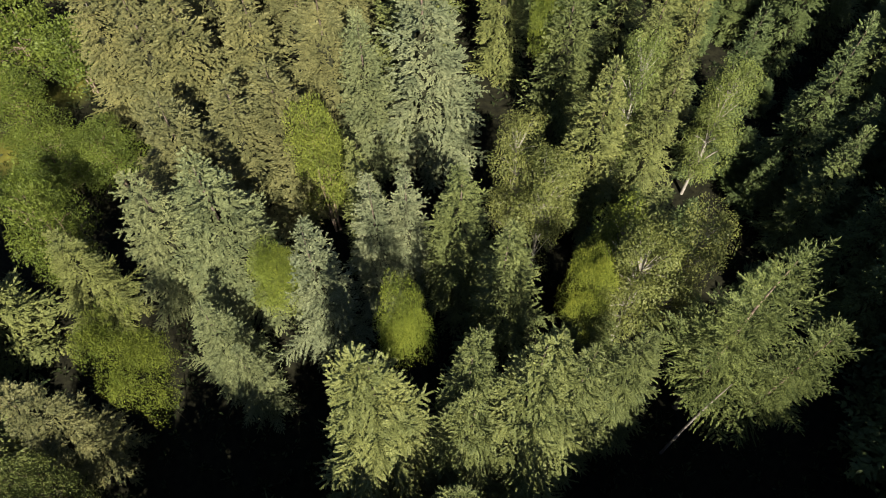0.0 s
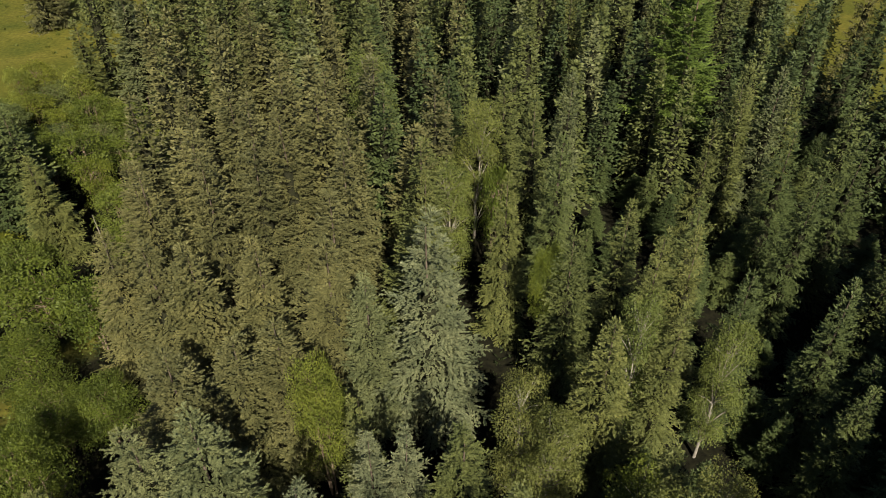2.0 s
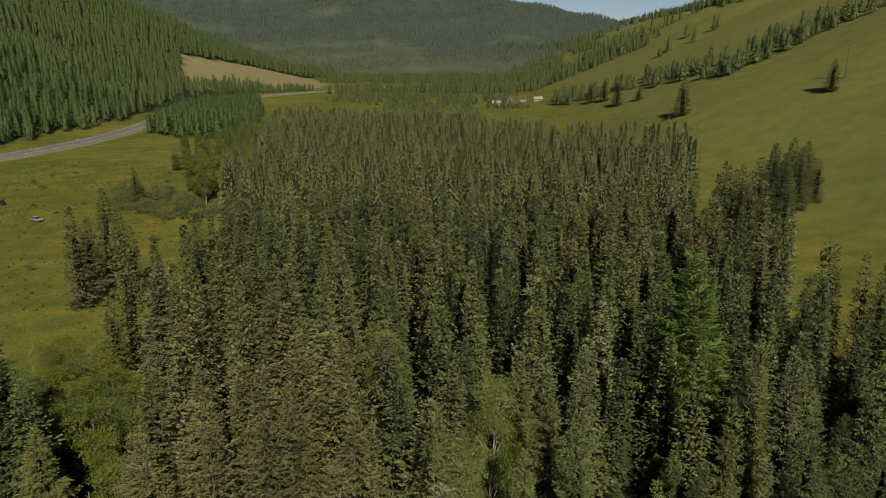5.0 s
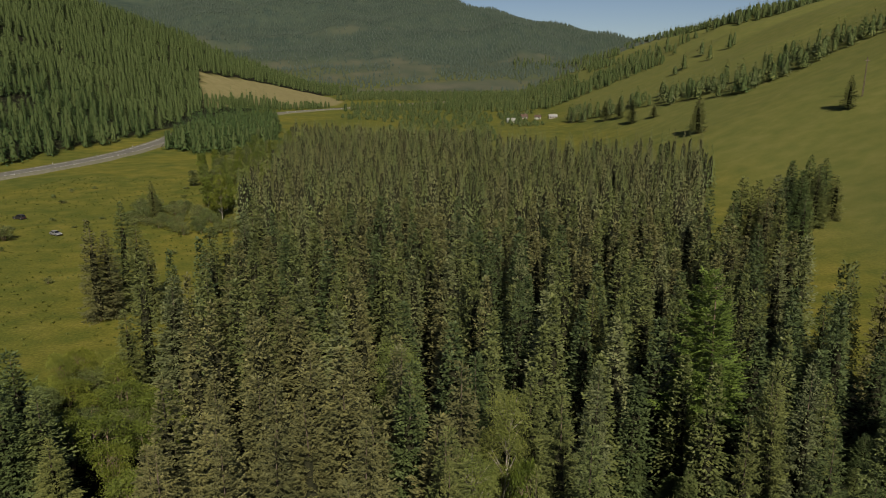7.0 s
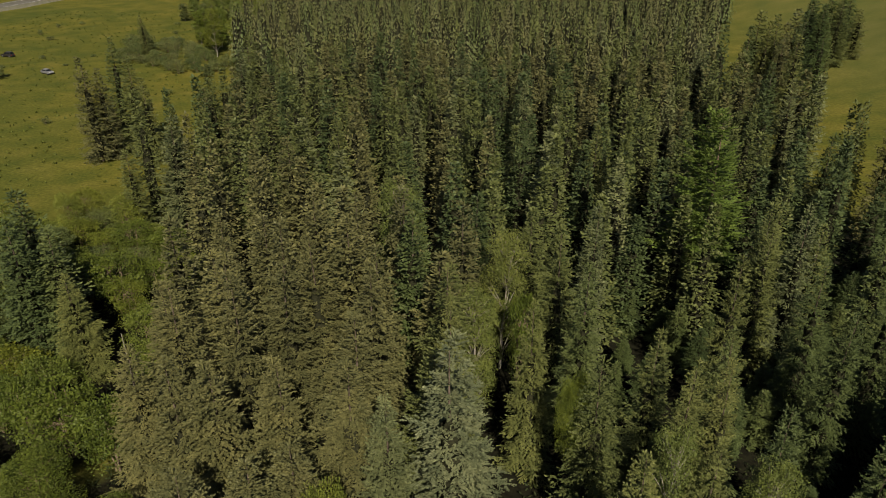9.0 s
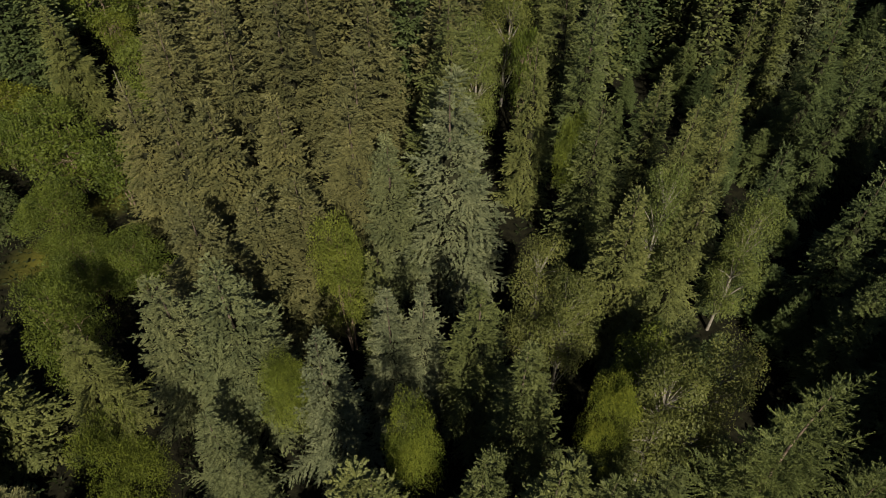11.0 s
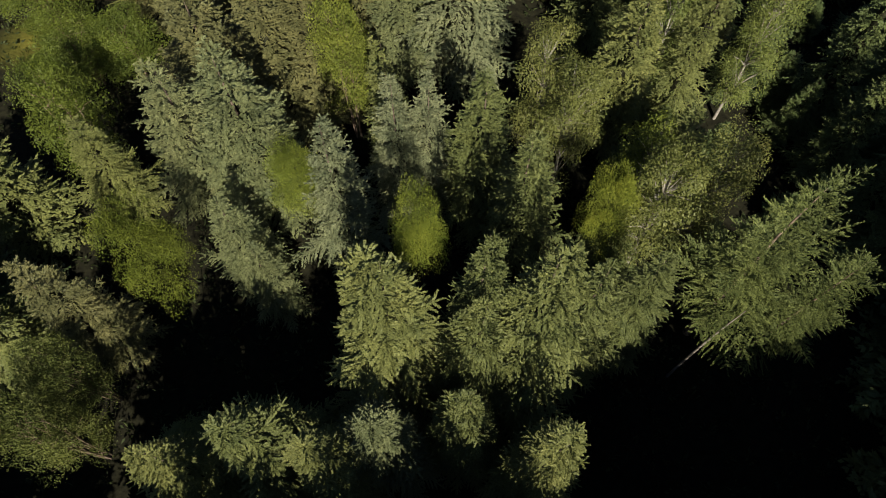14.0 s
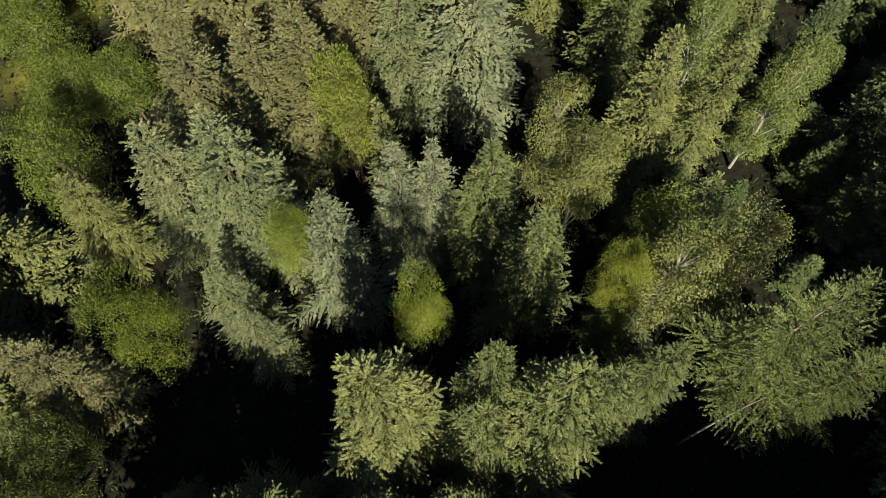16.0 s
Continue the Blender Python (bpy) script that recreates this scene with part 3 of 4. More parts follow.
def tree(kind, x, y, top, radius, tone=None, detail=3, leaf=None):
    """A tree whose tip reaches the height top, standing on the ground at x, y."""
    z = ground_at(x, y)
    h0, r0 = NOMINAL[kind]
    variants = {"spruce": 4, "larch": 2}.get(kind, 3)
    k = chance.randrange(variants)
    if detail == 5:
        k = k % 2
    if (kind, detail, k) not in CROWN:
        detail = 3
    whole = tagged(new(f"{kind}_tree" if kind != "shrub" else "shrub"), LABEL[kind, tone], CATEGORY[kind], GROUP[kind])
    whole.matrix_basis = pose(x, y, z - 0.05, chance.uniform(-1.5, 1.5), chance.uniform(-1.5, 1.5), chance.uniform(0, 360)) @ Matrix.Diagonal((radius / r0, radius / r0, (top - z) / h0, 1))
    new("trunk" if kind != "shrub" else "stems", TRUNK["tall_willow" if (kind, detail) == ("willow", 4) else kind, k]).parent = whole
    crown = new("crown", CROWN[kind, detail, k])
    crown.parent = whole
    paint = NEEDLES[tone] if tone else leaf
    if paint:
        crown.material_slots[0].link = "OBJECT"
        crown.material_slots[0].material = paint
    PLACED.append((x, y, radius))
    return whole


def spruce(x, y, top, radius, tone, detail=3):
    return tree("spruce", x, y, top, radius, tone, detail)


def larch(x, y, top, radius, detail=3, leaf=None):
    return tree("larch", x, y, top, radius, None, detail, leaf)


def birch(x, y, top, radius, detail=3, leaf=None):
    return tree("birch", x, y, top, radius, None, detail, leaf)


def willow(x, y, top, radius, detail=3, leaf=None):
    return tree("willow", x, y, top, radius, None, detail, leaf)


def shrub(x, y, top, radius):
    return tree("shrub", x, y, top, radius)


# ---- trees that stand apart or close below the camera ----
spruce(-3.5, 11.4, 25.0, 4.4, "olive", 5)
spruce(1.1, 12.6, 24.0, 2.7, "olive", 5)
spruce(3.9, 11.0, 25.5, 3.9, "olive", 5)
spruce(7.5, 13.1, 22.0, 2.7, "olive", 5)
larch(17.7, 16.6, 23.0, 3.1)
spruce(-8.2, 21.1, 19.0, 2.8, "pale", 4)
spruce(-4.7, 25.5, 17.5, 2.7, "pale", 4)
spruce(-2.8, 26.1, 17.0, 2.4, "pale", 4)
willow(-2.1, 17.3, 18.6, 1.8, 4, LIME)
spruce(1.3, 25.7, 17.5, 3.4, "olive", 4)
spruce(4.2, 21.9, 18.0, 3.0, "olive", 4)
birch(7.3, 28.5, 16.5, 2.4, 3, TURNING)
willow(9.8, 20.7, 16.4, 1.7, 4, LIME)
birch(16.0, 22.6, 18.5, 2.4, 3, TURNING)
spruce(-14.9, 24.8, 20.0, 4.4, "blue", 4)
spruce(-20.0, 26.0, 17.5, 3.4, "blue", 4)
spruce(-14.9, 18.4, 14.5, 2.5, "blue", 4)
spruce(-13.0, 16.6, 12.0, 1.8, "blue", 4)
willow(-11.4, 22.6, 14.0, 1.9, 4, LIME)
willow(-19.2, 15.4, 17.0, 2.5, 4, WILLOW)
willow(-29.4, 27.6, 14.0, 3.0, 3, WILLOW)
spruce(-26.7, 24.2, 13.0, 2.7, "olive", 4)
spruce(-24.6, 12.6, 17.0, 2.8, "brown", 4)
willow(-23.8, 4.6, 15.0, 2.3, 3, TURNING)
willow(-24.0, 8.6, 13.0, 2.2, 3, TURNING)
spruce(-10.3, 5.4, 18.0, 3.7, "olive", 5)
spruce(-14.6, 3.4, 17.0, 2.9, "olive", 5)
spruce(-6.3, 4.3, 18.0, 3.2, "olive", 5)
spruce(-4.1, 6.1, 17.0, 3.4, "blue", 5)
spruce(0.9, 6.6, 18.5, 2.6, "olive", 5)
# Low dark spruce added over sunlit floor that should lie in shade.
spruce(-17.6, 5.4, 6.5, 2.0, "dark", 3)
spruce(5.3, 5.0, 21.0, 2.9, "olive", 5)
spruce(11.2, 15.0, 17.5, 2.8, "olive", 5)
birch(13.3, 21.8, 17.0, 2.6, 3, TURNING)
spruce(1.3, 10.7, 21.0, 2.9, "olive", 5)
larch(21.5, 15.1, 18.0, 2.2)
spruce(-1.0, 40.1, 23.0, 4.8, "pale", 4)
spruce(5.5, 51.0, 20.0, 2.7, "olive", 3)
spruce(10.2, 43.3, 20.0, 2.9, "olive", 3)
willow(8.7, 45.3, 17.0, 1.5, 4, LIME)
birch(15.0, 37.7, 19.0, 2.2)
birch(21.6, 36.3, 17.0, 2.2)
spruce(11.6, 34.4, 19.0, 3.1, "olive", 3)
spruce(16.7, 35.9, 19.0, 2.4, "olive", 3)
birch(5.4, 31.4, 17.0, 2.3, 3, TURNING)
willow(-9.2, 32.5, 16.0, 2.6, 3, LEAVES)
spruce(-2.3, 51.0, 20.0, 2.2, "olive", 3)
spruce(8.6, 62.2, 22.0, 3.0, "olive", 3)
spruce(12.8, 67.5, 22.0, 2.5, "blue", 2)
spruce(17.0, 43.4, 20.0, 2.5, "olive", 3)
spruce(19.9, 43.0, 20.0, 2.4, "olive", 3)
spruce(31.1, 67.9, 20.0, 2.4, "olive", 2)
spruce(35.6, 69.1, 22.0, 2.5, "blue", 2)
# Right-hand spruces toned dark in place of shade.
spruce(33.0, 58.6, 21.0, 2.8, "dark", 3)
spruce(22.9, 39.5, 19.0, 2.4, "dark", 3)
spruce(38.6, 56.5, 21.0, 2.8, "dark", 3)
spruce(29.0, 36.6, 21.0, 2.5, "dark", 3)
spruce(32.4, 51.3, 20.0, 2.5, "dark", 3)
spruce(25.1, 58.5, 21.0, 2.4, "olive", 3)
spruce(-5.4, 29.2, 17.0, 2.3, "olive", 4)
spruce(-9.6, 54.0, 21.0, 3.9, "brown", 3)
spruce(-15.8, 60.4, 21.0, 3.4, "brown", 3)
spruce(-18.2, 55.7, 20.0, 3.6, "brown", 3)
spruce(-23.7, 55.9, 21.0, 4.2, "brown", 3)
spruce(-32.8, 66.0, 20.0, 3.6, "brown", 2)
spruce(-20.2, 42.5, 19.0, 4.2, "brown", 3)
spruce(-23.7, 42.5, 19.0, 3.6, "brown", 3)
spruce(-14.9, 42.6, 19.0, 3.6, "brown", 3)
spruce(-9.7, 42.6, 19.0, 3.6, "brown", 3)
spruce(-15.2, 33.6, 17.0, 4.2, "brown", 3)
spruce(-19.8, 33.0, 17.0, 3.9, "brown", 3)
spruce(-12.2, 34.9, 18.0, 3.6, "brown", 3)
spruce(-6.0, 39.8, 18.0, 3.1, "blue", 3)
willow(-39.8, 50.1, 9.0, 4.0, 2, WILLOW)
willow(-34.3, 48.5, 9.0, 3.2, 2, WILLOW)
willow(-37.9, 42.2, 8.0, 4.0, 3, WILLOW)
willow(-32.8, 36.5, 8.0, 3.6, 3, WILLOW)
willow(-28.9, 37.2, 8.0, 3.4, 3, WILLOW)
willow(-50.8, 89.1, 8.0, 3.2, 2, WILLOW)
willow(-54.6, 81.1, 7.0, 3.0, 2, WILLOW)
willow(-43.3, 72.4, 8.0, 2.4, 2, WILLOW)
willow(-33.9, 33.4, 7.0, 3.0, 3, WILLOW)
willow(-64.8, 102.7, 7.0, 3.0, 2, WILLOW)
larch(29.5, 80.9, 28.0, 4.8, 2, LARCH_GREEN)
birch(-9.2, 78.7, 20.0, 3.4)
birch(3.2, 67.4, 19.0, 3.0)
birch(0.6, 58.7, 17.0, 2.7)
willow(4.9, 60.5, 15.0, 2.0, 2, WILLOW)
spruce(-54.0, 72.6, 20.0, 3.9, "dark", 2)
spruce(60.8, 110.6, 22.0, 2.3, "dark", 2)
spruce(63.4, 105.3, 22.0, 2.6, "brown", 2)
spruce(65.2, 104.4, 21.0, 2.6, "dark", 2)
spruce(51.3, 99.2, 20.0, 2.6, "dark", 2)
spruce(53.7, 99.9, 18.0, 2.3, "olive", 2)
spruce(65.6, 176.1, 26.0, 4.7, "olive", 1)
spruce(69.7, 174.4, 25.0, 4.2, "olive", 1)
spruce(77.3, 184.1, 25.0, 4.4, "blue", 1)
spruce(90.4, 206.8, 25.0, 3.8, "dark", 1)
spruce(105.5, 229.2, 25.0, 4.0, "green", 2)
spruce(115.4, 237.1, 23.0, 3.6, "green", 2)
spruce(53.9, 122.8, 22.0, 3.1, "blue", 1)
spruce(74.0, 155.8, 18.0, 2.6, "olive", 1)
spruce(-78.9, 134.0, 22.0, 3.5, "brown", 1)
spruce(-82.5, 152.8, 22.0, 3.6, "dark", 1)
spruce(-72.1, 138.7, 21.0, 3.6, "olive", 1)
spruce(-67.7, 134.1, 18.0, 3.1, "olive", 1)
spruce(-77.9, 137.0, 19.0, 3.4, "brown", 1)
spruce(-55.3, 100.9, 15.0, 2.6, "olive", 2)
spruce(-48.6, 102.8, 20.0, 3.9, "blue", 2)
spruce(-44.2, 107.6, 20.0, 3.1, "olive", 2)
spruce(-28.0, 96.5, 19.0, 3.1, "brown", 2)
spruce(-52.9, 157.6, 22.0, 3.4, "olive", 1)
spruce(-52.7, 150.8, 21.0, 3.0, "blue", 1)
spruce(-21.0, 100.1, 21.0, 3.1, "olive", 2)
spruce(-26.2, 129.2, 20.0, 2.6, "olive", 1)
spruce(17.5, 101.3, 20.0, 2.6, "olive", 2)
spruce(32.4, 200.4, 22.0, 2.9, "blue", 1)
spruce(-62.6, 224.5, 19.0, 2.9, "olive", 1)
spruce(-116.5, 240.0, 13.0, 2.6, "olive", 1)
birch(-89.8, 235.0, 17.0, 3.2, 2, WILLOW)
birch(-97.0, 262.0, 13.0, 2.4, 2, WILLOW)
birch(-100.0, 302.0, 16.0, 2.4, 2, WILLOW)
birch(-110.0, 288.0, 13.0, 2.0, 2, BIRCH)
birch(-104.0, 272.0, 14.0, 2.0, 2, WILLOW)
birch(-93.8, 251.4, 14.0, 2.6, 1, WILLOW)
birch(-103.6, 257.6, 12.0, 2.2, 1, WILLOW)
birch(-81.5, 259.8, 18.0, 2.4, 1, WILLOW)
birch(-88.9, 259.4, 17.0, 2.4, 1, WILLOW)
spruce(60.3, 165.2, 24.0, 3.4, "dark", 1)
spruce(66.7, 171.9, 24.0, 3.6, "olive", 1)
spruce(69.6, 168.7, 24.0, 3.4, "brown", 1)
spruce(78.3, 181.2, 25.0, 3.4, "dark", 1)
spruce(91.6, 202.3, 24.0, 3.6, "green", 2)
spruce(102.3, 214.8, 24.0, 3.8, "olive", 2)
spruce(110.2, 219.2, 20.0, 3.6, "olive", 2)
spruce(97.0, 212.0, 23.0, 3.6, "olive", 2)
spruce(99.0, 224.0, 24.0, 3.8, "green", 2)
spruce(108.0, 226.0, 22.0, 3.6, "green", 2)
spruce(83.0, 179.3, 22.0, 3.4, "green", 1)
spruce(69.3, 159.9, 23.0, 3.4, "olive", 1)
spruce(53.3, 132.4, 23.0, 3.4, "dark", 1)
spruce(-49.1, 68.2, 17.0, 3.4, "dark", 2)
spruce(-52.2, 66.7, 19.0, 3.6, "dark", 2)
spruce(-44.8, 63.3, 14.0, 3.1, "olive", 3)
birch(13.0, 25.6, 14.0, 2.6, 3, WILLOW)
spruce(14.8, 26.3, 16.0, 2.9, "olive", 4)
spruce(11.0, 21.3, 10.0, 2.4, "dark", 4)
# added spruces on the stand's shaded side, toned dark to stand for shade
spruce(29.0, 31.0, 16.0, 2.4, "dark", 3)
spruce(36.5, 43.5, 17.0, 2.8, "dark", 3)
spruce(33.5, 37.0, 12.0, 2.2, "dark", 3)
spruce(31.5, 27.0, 22.0, 3.0, "dark", 3)
spruce(38.5, 38.5, 19.0, 2.8, "dark", 3)


# ---- the rest of the stand ----
def scatter(seed, x0, x1, y0, y1, gap, tries):
    """Points no nearer to one another than gap."""
    rng = random.Random(seed)
    cells, made = {}, []
    for _ in range(tries):
        x, y = rng.uniform(x0, x1), rng.uniform(y0, y1)
        i, j = int(x // gap), int(y // gap)
        if any((x - a) ** 2 + (y - b) ** 2 < gap * gap for di in (-1, 0, 1) for dj in (-1, 0, 1) for a, b in cells.get((i + di, j + dj), ())):
            continue
        cells.setdefault((i, j), []).append((x, y))
        made.append((x, y))
    return made


def tone_at(x, y, rng):
    """Brown, cone-laden spruces fill the middle of the left half; greyer and greener ones stand to the right."""
    brown = math.exp(-((x + 22) / 20) ** 2 - ((y - 62) / 42) ** 2)
    brown = max(brown, 0.30 * math.exp(-((x + 45) / 30) ** 2 - ((y - 170) / 90) ** 2), 0.40 if y > 130 else 0.18)
    if x > 10 and y < 110:
        brown = 0.03
    v = rng.random()
    # Dark needles towards the right edge imitate the shade there.
    if x > 20 and y < 95 and v > 0.35:
        return "dark"
    if v < brown:
        return "brown"
    return rng.choices(("olive", "blue", "dark"), (6, 1.1, 2.4))[0]


# openings in the canopy: x, y, radius
GLADES = [(30.4, 83.4, 6), (-45, 66, 5), (-39, 58, 4), (-36, 53, 3), (-36, 35, 3), (-31, 31, 3), (22, 71, 3.2), (19, 63, 3.6), (17, 55, 3.8), (30, 57, 3.2), (27, 50, 3.8), (33, 43, 5), (29, 38, 4), (27, 34, 6), (30, 36, 4),
          (37, 66, 4), (33, 58, 3.5), (29, 50, 3), (48, 74, 4), (42, 65, 4), (37, 57, 3), (53, 83, 4), (64, 99, 3), (57, 87, 3), (8, 50, 2.5), (7, 45, 2.5), (38, 34, 5), (18, 8, 9), (-24, 11, 5), (-13, 19, 4)]


def free(x, y, room):
    return all((x - a) ** 2 + (y - b) ** 2 > (room + 0.35 * r) ** 2 for a, b, r in PLACED) and all((x - a) ** 2 + (y - b) ** 2 > r * r for a, b, r in GLADES)


def grow_stand():
    rng = random.Random(21)
    for x, y in scatter(3, -60, 72, -26, 74, 4.7, 9000):
        if not within(x, y, STAND):
            continue
        below = -30 < x < 31 and -3.5 < y < 44
        if below or x < -34 and 0 < y < 62 or not free(x, y, 3.0):
            continue
        if x > 14 and rng.random() < 0.44:
            continue
        # Trees out of view are added too, taller at right, to cast shade.
        spruce(x, y, rng.uniform(23, 26) if x > 38 and y < 40 else rng.uniform(17.5, 23), rng.uniform(2.9, 4.0) * (0.76 if x > 12 else 1.0), tone_at(x, y, rng), 3 if 5 < y < 58 else 2)


# tall trees added out of view, behind and beside the camera, to shade the glade
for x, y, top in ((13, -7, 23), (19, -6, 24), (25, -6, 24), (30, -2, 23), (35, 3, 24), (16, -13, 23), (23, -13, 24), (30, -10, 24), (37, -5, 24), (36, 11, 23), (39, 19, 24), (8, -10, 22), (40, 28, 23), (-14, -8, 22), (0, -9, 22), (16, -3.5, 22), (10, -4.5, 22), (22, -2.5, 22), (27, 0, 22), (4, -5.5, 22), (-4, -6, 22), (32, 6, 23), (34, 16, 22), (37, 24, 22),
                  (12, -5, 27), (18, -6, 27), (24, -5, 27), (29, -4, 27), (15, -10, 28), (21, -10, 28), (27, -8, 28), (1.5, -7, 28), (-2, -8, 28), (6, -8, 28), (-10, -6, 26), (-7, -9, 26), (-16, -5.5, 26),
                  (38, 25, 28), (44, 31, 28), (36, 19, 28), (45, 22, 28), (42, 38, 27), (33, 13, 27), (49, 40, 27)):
    # Dark tone beside the glade stands in for shade on the crowns.
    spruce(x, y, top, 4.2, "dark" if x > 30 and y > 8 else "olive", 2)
grow_stand()


def many(name, spots, crowns, mats, label, category, seed, inner=None):
    """Trees past counting, joined tone by tone: spots are x, y, height, radius, tone."""
    rng = np.random.default_rng(seed)
    for tone in sorted({s[4] for s in spots}):
        vs, ts, ms, at = [], [], [], 0
        chosen = [s for s in spots if s[4] == tone]
        heights = land(*np.array([s[:2] for s in chosen]).T)
        for (x, y, h, r, _), low in zip(chosen, heights):
            v, t, marks = crowns[rng.integers(len(crowns))]
            a = rng.uniform(0, 6.28)
            c, s_ = math.cos(a), math.sin(a)
            q = np.c_[(v[:, 0] * c - v[:, 1] * s_) * (r / 3.0) + x, (v[:, 0] * s_ + v[:, 1] * c) * (r / 3.0) + y, v[:, 2] * (h / 22.0) + low]
            vs.append(q)
            ts.append(t + at)
            ms.append(marks)
            at += len(q)
        tagged(new(name, mesh_of(name, np.concatenate(vs), np.concatenate(ts), np.concatenate(ms), [mats[tone], inner or INNER_BOUGHS])), label, category, kind="stuff")


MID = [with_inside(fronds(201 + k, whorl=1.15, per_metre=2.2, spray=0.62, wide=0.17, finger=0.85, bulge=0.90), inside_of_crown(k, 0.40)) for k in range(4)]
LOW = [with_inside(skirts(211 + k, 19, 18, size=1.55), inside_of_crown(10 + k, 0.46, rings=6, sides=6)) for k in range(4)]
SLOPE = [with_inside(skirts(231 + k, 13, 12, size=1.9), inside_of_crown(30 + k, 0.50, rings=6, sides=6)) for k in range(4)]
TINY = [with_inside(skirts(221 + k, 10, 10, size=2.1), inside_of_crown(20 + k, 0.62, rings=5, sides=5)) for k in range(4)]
SPECK = [(np.array([(2.6 * math.cos(a), 2.6 * math.sin(a), 1.0) for a in (0, 1.3, 2.5, 3.8, 5.0)] + [(0, 0, 22.0)]), np.array([(k, (k + 1) % 5, 5) for k in range(5)]), np.zeros(5))]


def grow_far():
    rng = random.Random(22)
    near, far = [], []
    for x, y in scatter(4, -160, 110, 72, 575, 5.1, 60000):
        if not within(x, y, STAND) or not free(x, y, 2.8):
            continue
        scrub = step(430, 500, y - 0.5 * x)
        if y > 380 and rng.random() < 0.35:
            continue
        spot = (x, y, rng.uniform(16.5, 23.5) * (1 - 0.35 * scrub), rng.uniform(2.5, 3.5), tone_at(x, y, rng))
        (near if y < 170 else far).append(spot)
    many("spruce_wood", near, MID, NEEDLES, "dense spruces of the stand, olive and brown-green", "trees", 1, SHADE_TWIGS)
    many("spruce_wood", far, LOW, NEEDLES, "far part of the spruce stand, dense narrow crowns", "trees", 2, SHADE_TWIGS)


grow_far()


def scrub_edge():
    """Willows between the stand and the meadow, and more of them below the wood's left edge."""
    rng = random.Random(31)
    for x, y in scatter(7, -86, -30, 30, 108, 4.0, 1500):
        if within(x, y, EDGE) and free(x, y, 1.6):
            willow(x, y, rng.uniform(4.5, 9.5), rng.uniform(2.4, 4.0), 2, rng.choice((WILLOW, WILLOW, SCRUB, LEAVES)))


scrub_edge()


def meadow_shrubs():
    rng = random.Random(32)
    thick = [(-128, 262), (-128, 232), (-110, 218), (-84, 206), (-72, 215), (-90, 230), (-114, 256)]
    for x, y in scatter(8, -130, -70, 205, 302, 4.2, 700):
        if within(x, y, thick) and free(x, y, 1.0):
            shrub(x, y, rng.uniform(2.2, 4.6), rng.uniform(1.8, 3.2))
    for x, y in scatter(9, -175, -60, 118, 300, 10, 500):
        if not within(x, y, STAND) and free(x, y, 2.5) and rng.random() < 0.35 and not within(x, y, thick):
            shrub(x, y, rng.uniform(0.7, 1.8), rng.uniform(0.7, 1.7))
    shrub(-146, 201, 4.2, 3.6)
    shrub(-150, 204, 3.4, 2.8)


meadow_shrubs()


def broadleaf_edge():
    """Young birches along the left edge of the stand."""
    rng = random.Random(33)
    edge = [(-116, 254), (-92, 226), (-76, 250), (-88, 330), (-100, 400), (-128, 470), (-152, 470), (-142, 400), (-136, 330)]
    for x, y in scatter(10, -155, -70, 236, 475, 6.0, 1200):
        if within(x, y, edge) and free(x, y, 2.0) and rng.random() < (0.45 if y < 300 else 0.7):
            birch(x, y, rng.uniform(7, 15), rng.uniform(1.6, 2.5), 1, rng.choice((BIRCH, WILLOW, WILLOW, SCRUB)))


broadleaf_edge()



def understory():
    """Young spruces added between the trunks to hide sunlit floor, toned dark for shade."""
    rng = random.Random(34)
    for x, y in scatter(19, -30, 56, 24, 92, 3.4, 4000):
        if not within(x, y, STAND) or (x < 12 and y > 30) or any((x - a) ** 2 + (y - b) ** 2 < (1.2 + 0.45 * r) ** 2 for a, b, r in PLACED):
            continue
        if (x < 12 and rng.random() < 0.72) or rng.random() < 0.45:
            continue
        tagged(spruce(x, y, rng.uniform(4.0, 8.5), rng.uniform(1.3, 2.1), "dark", 2), LABEL["spruce", "young"])


understory()


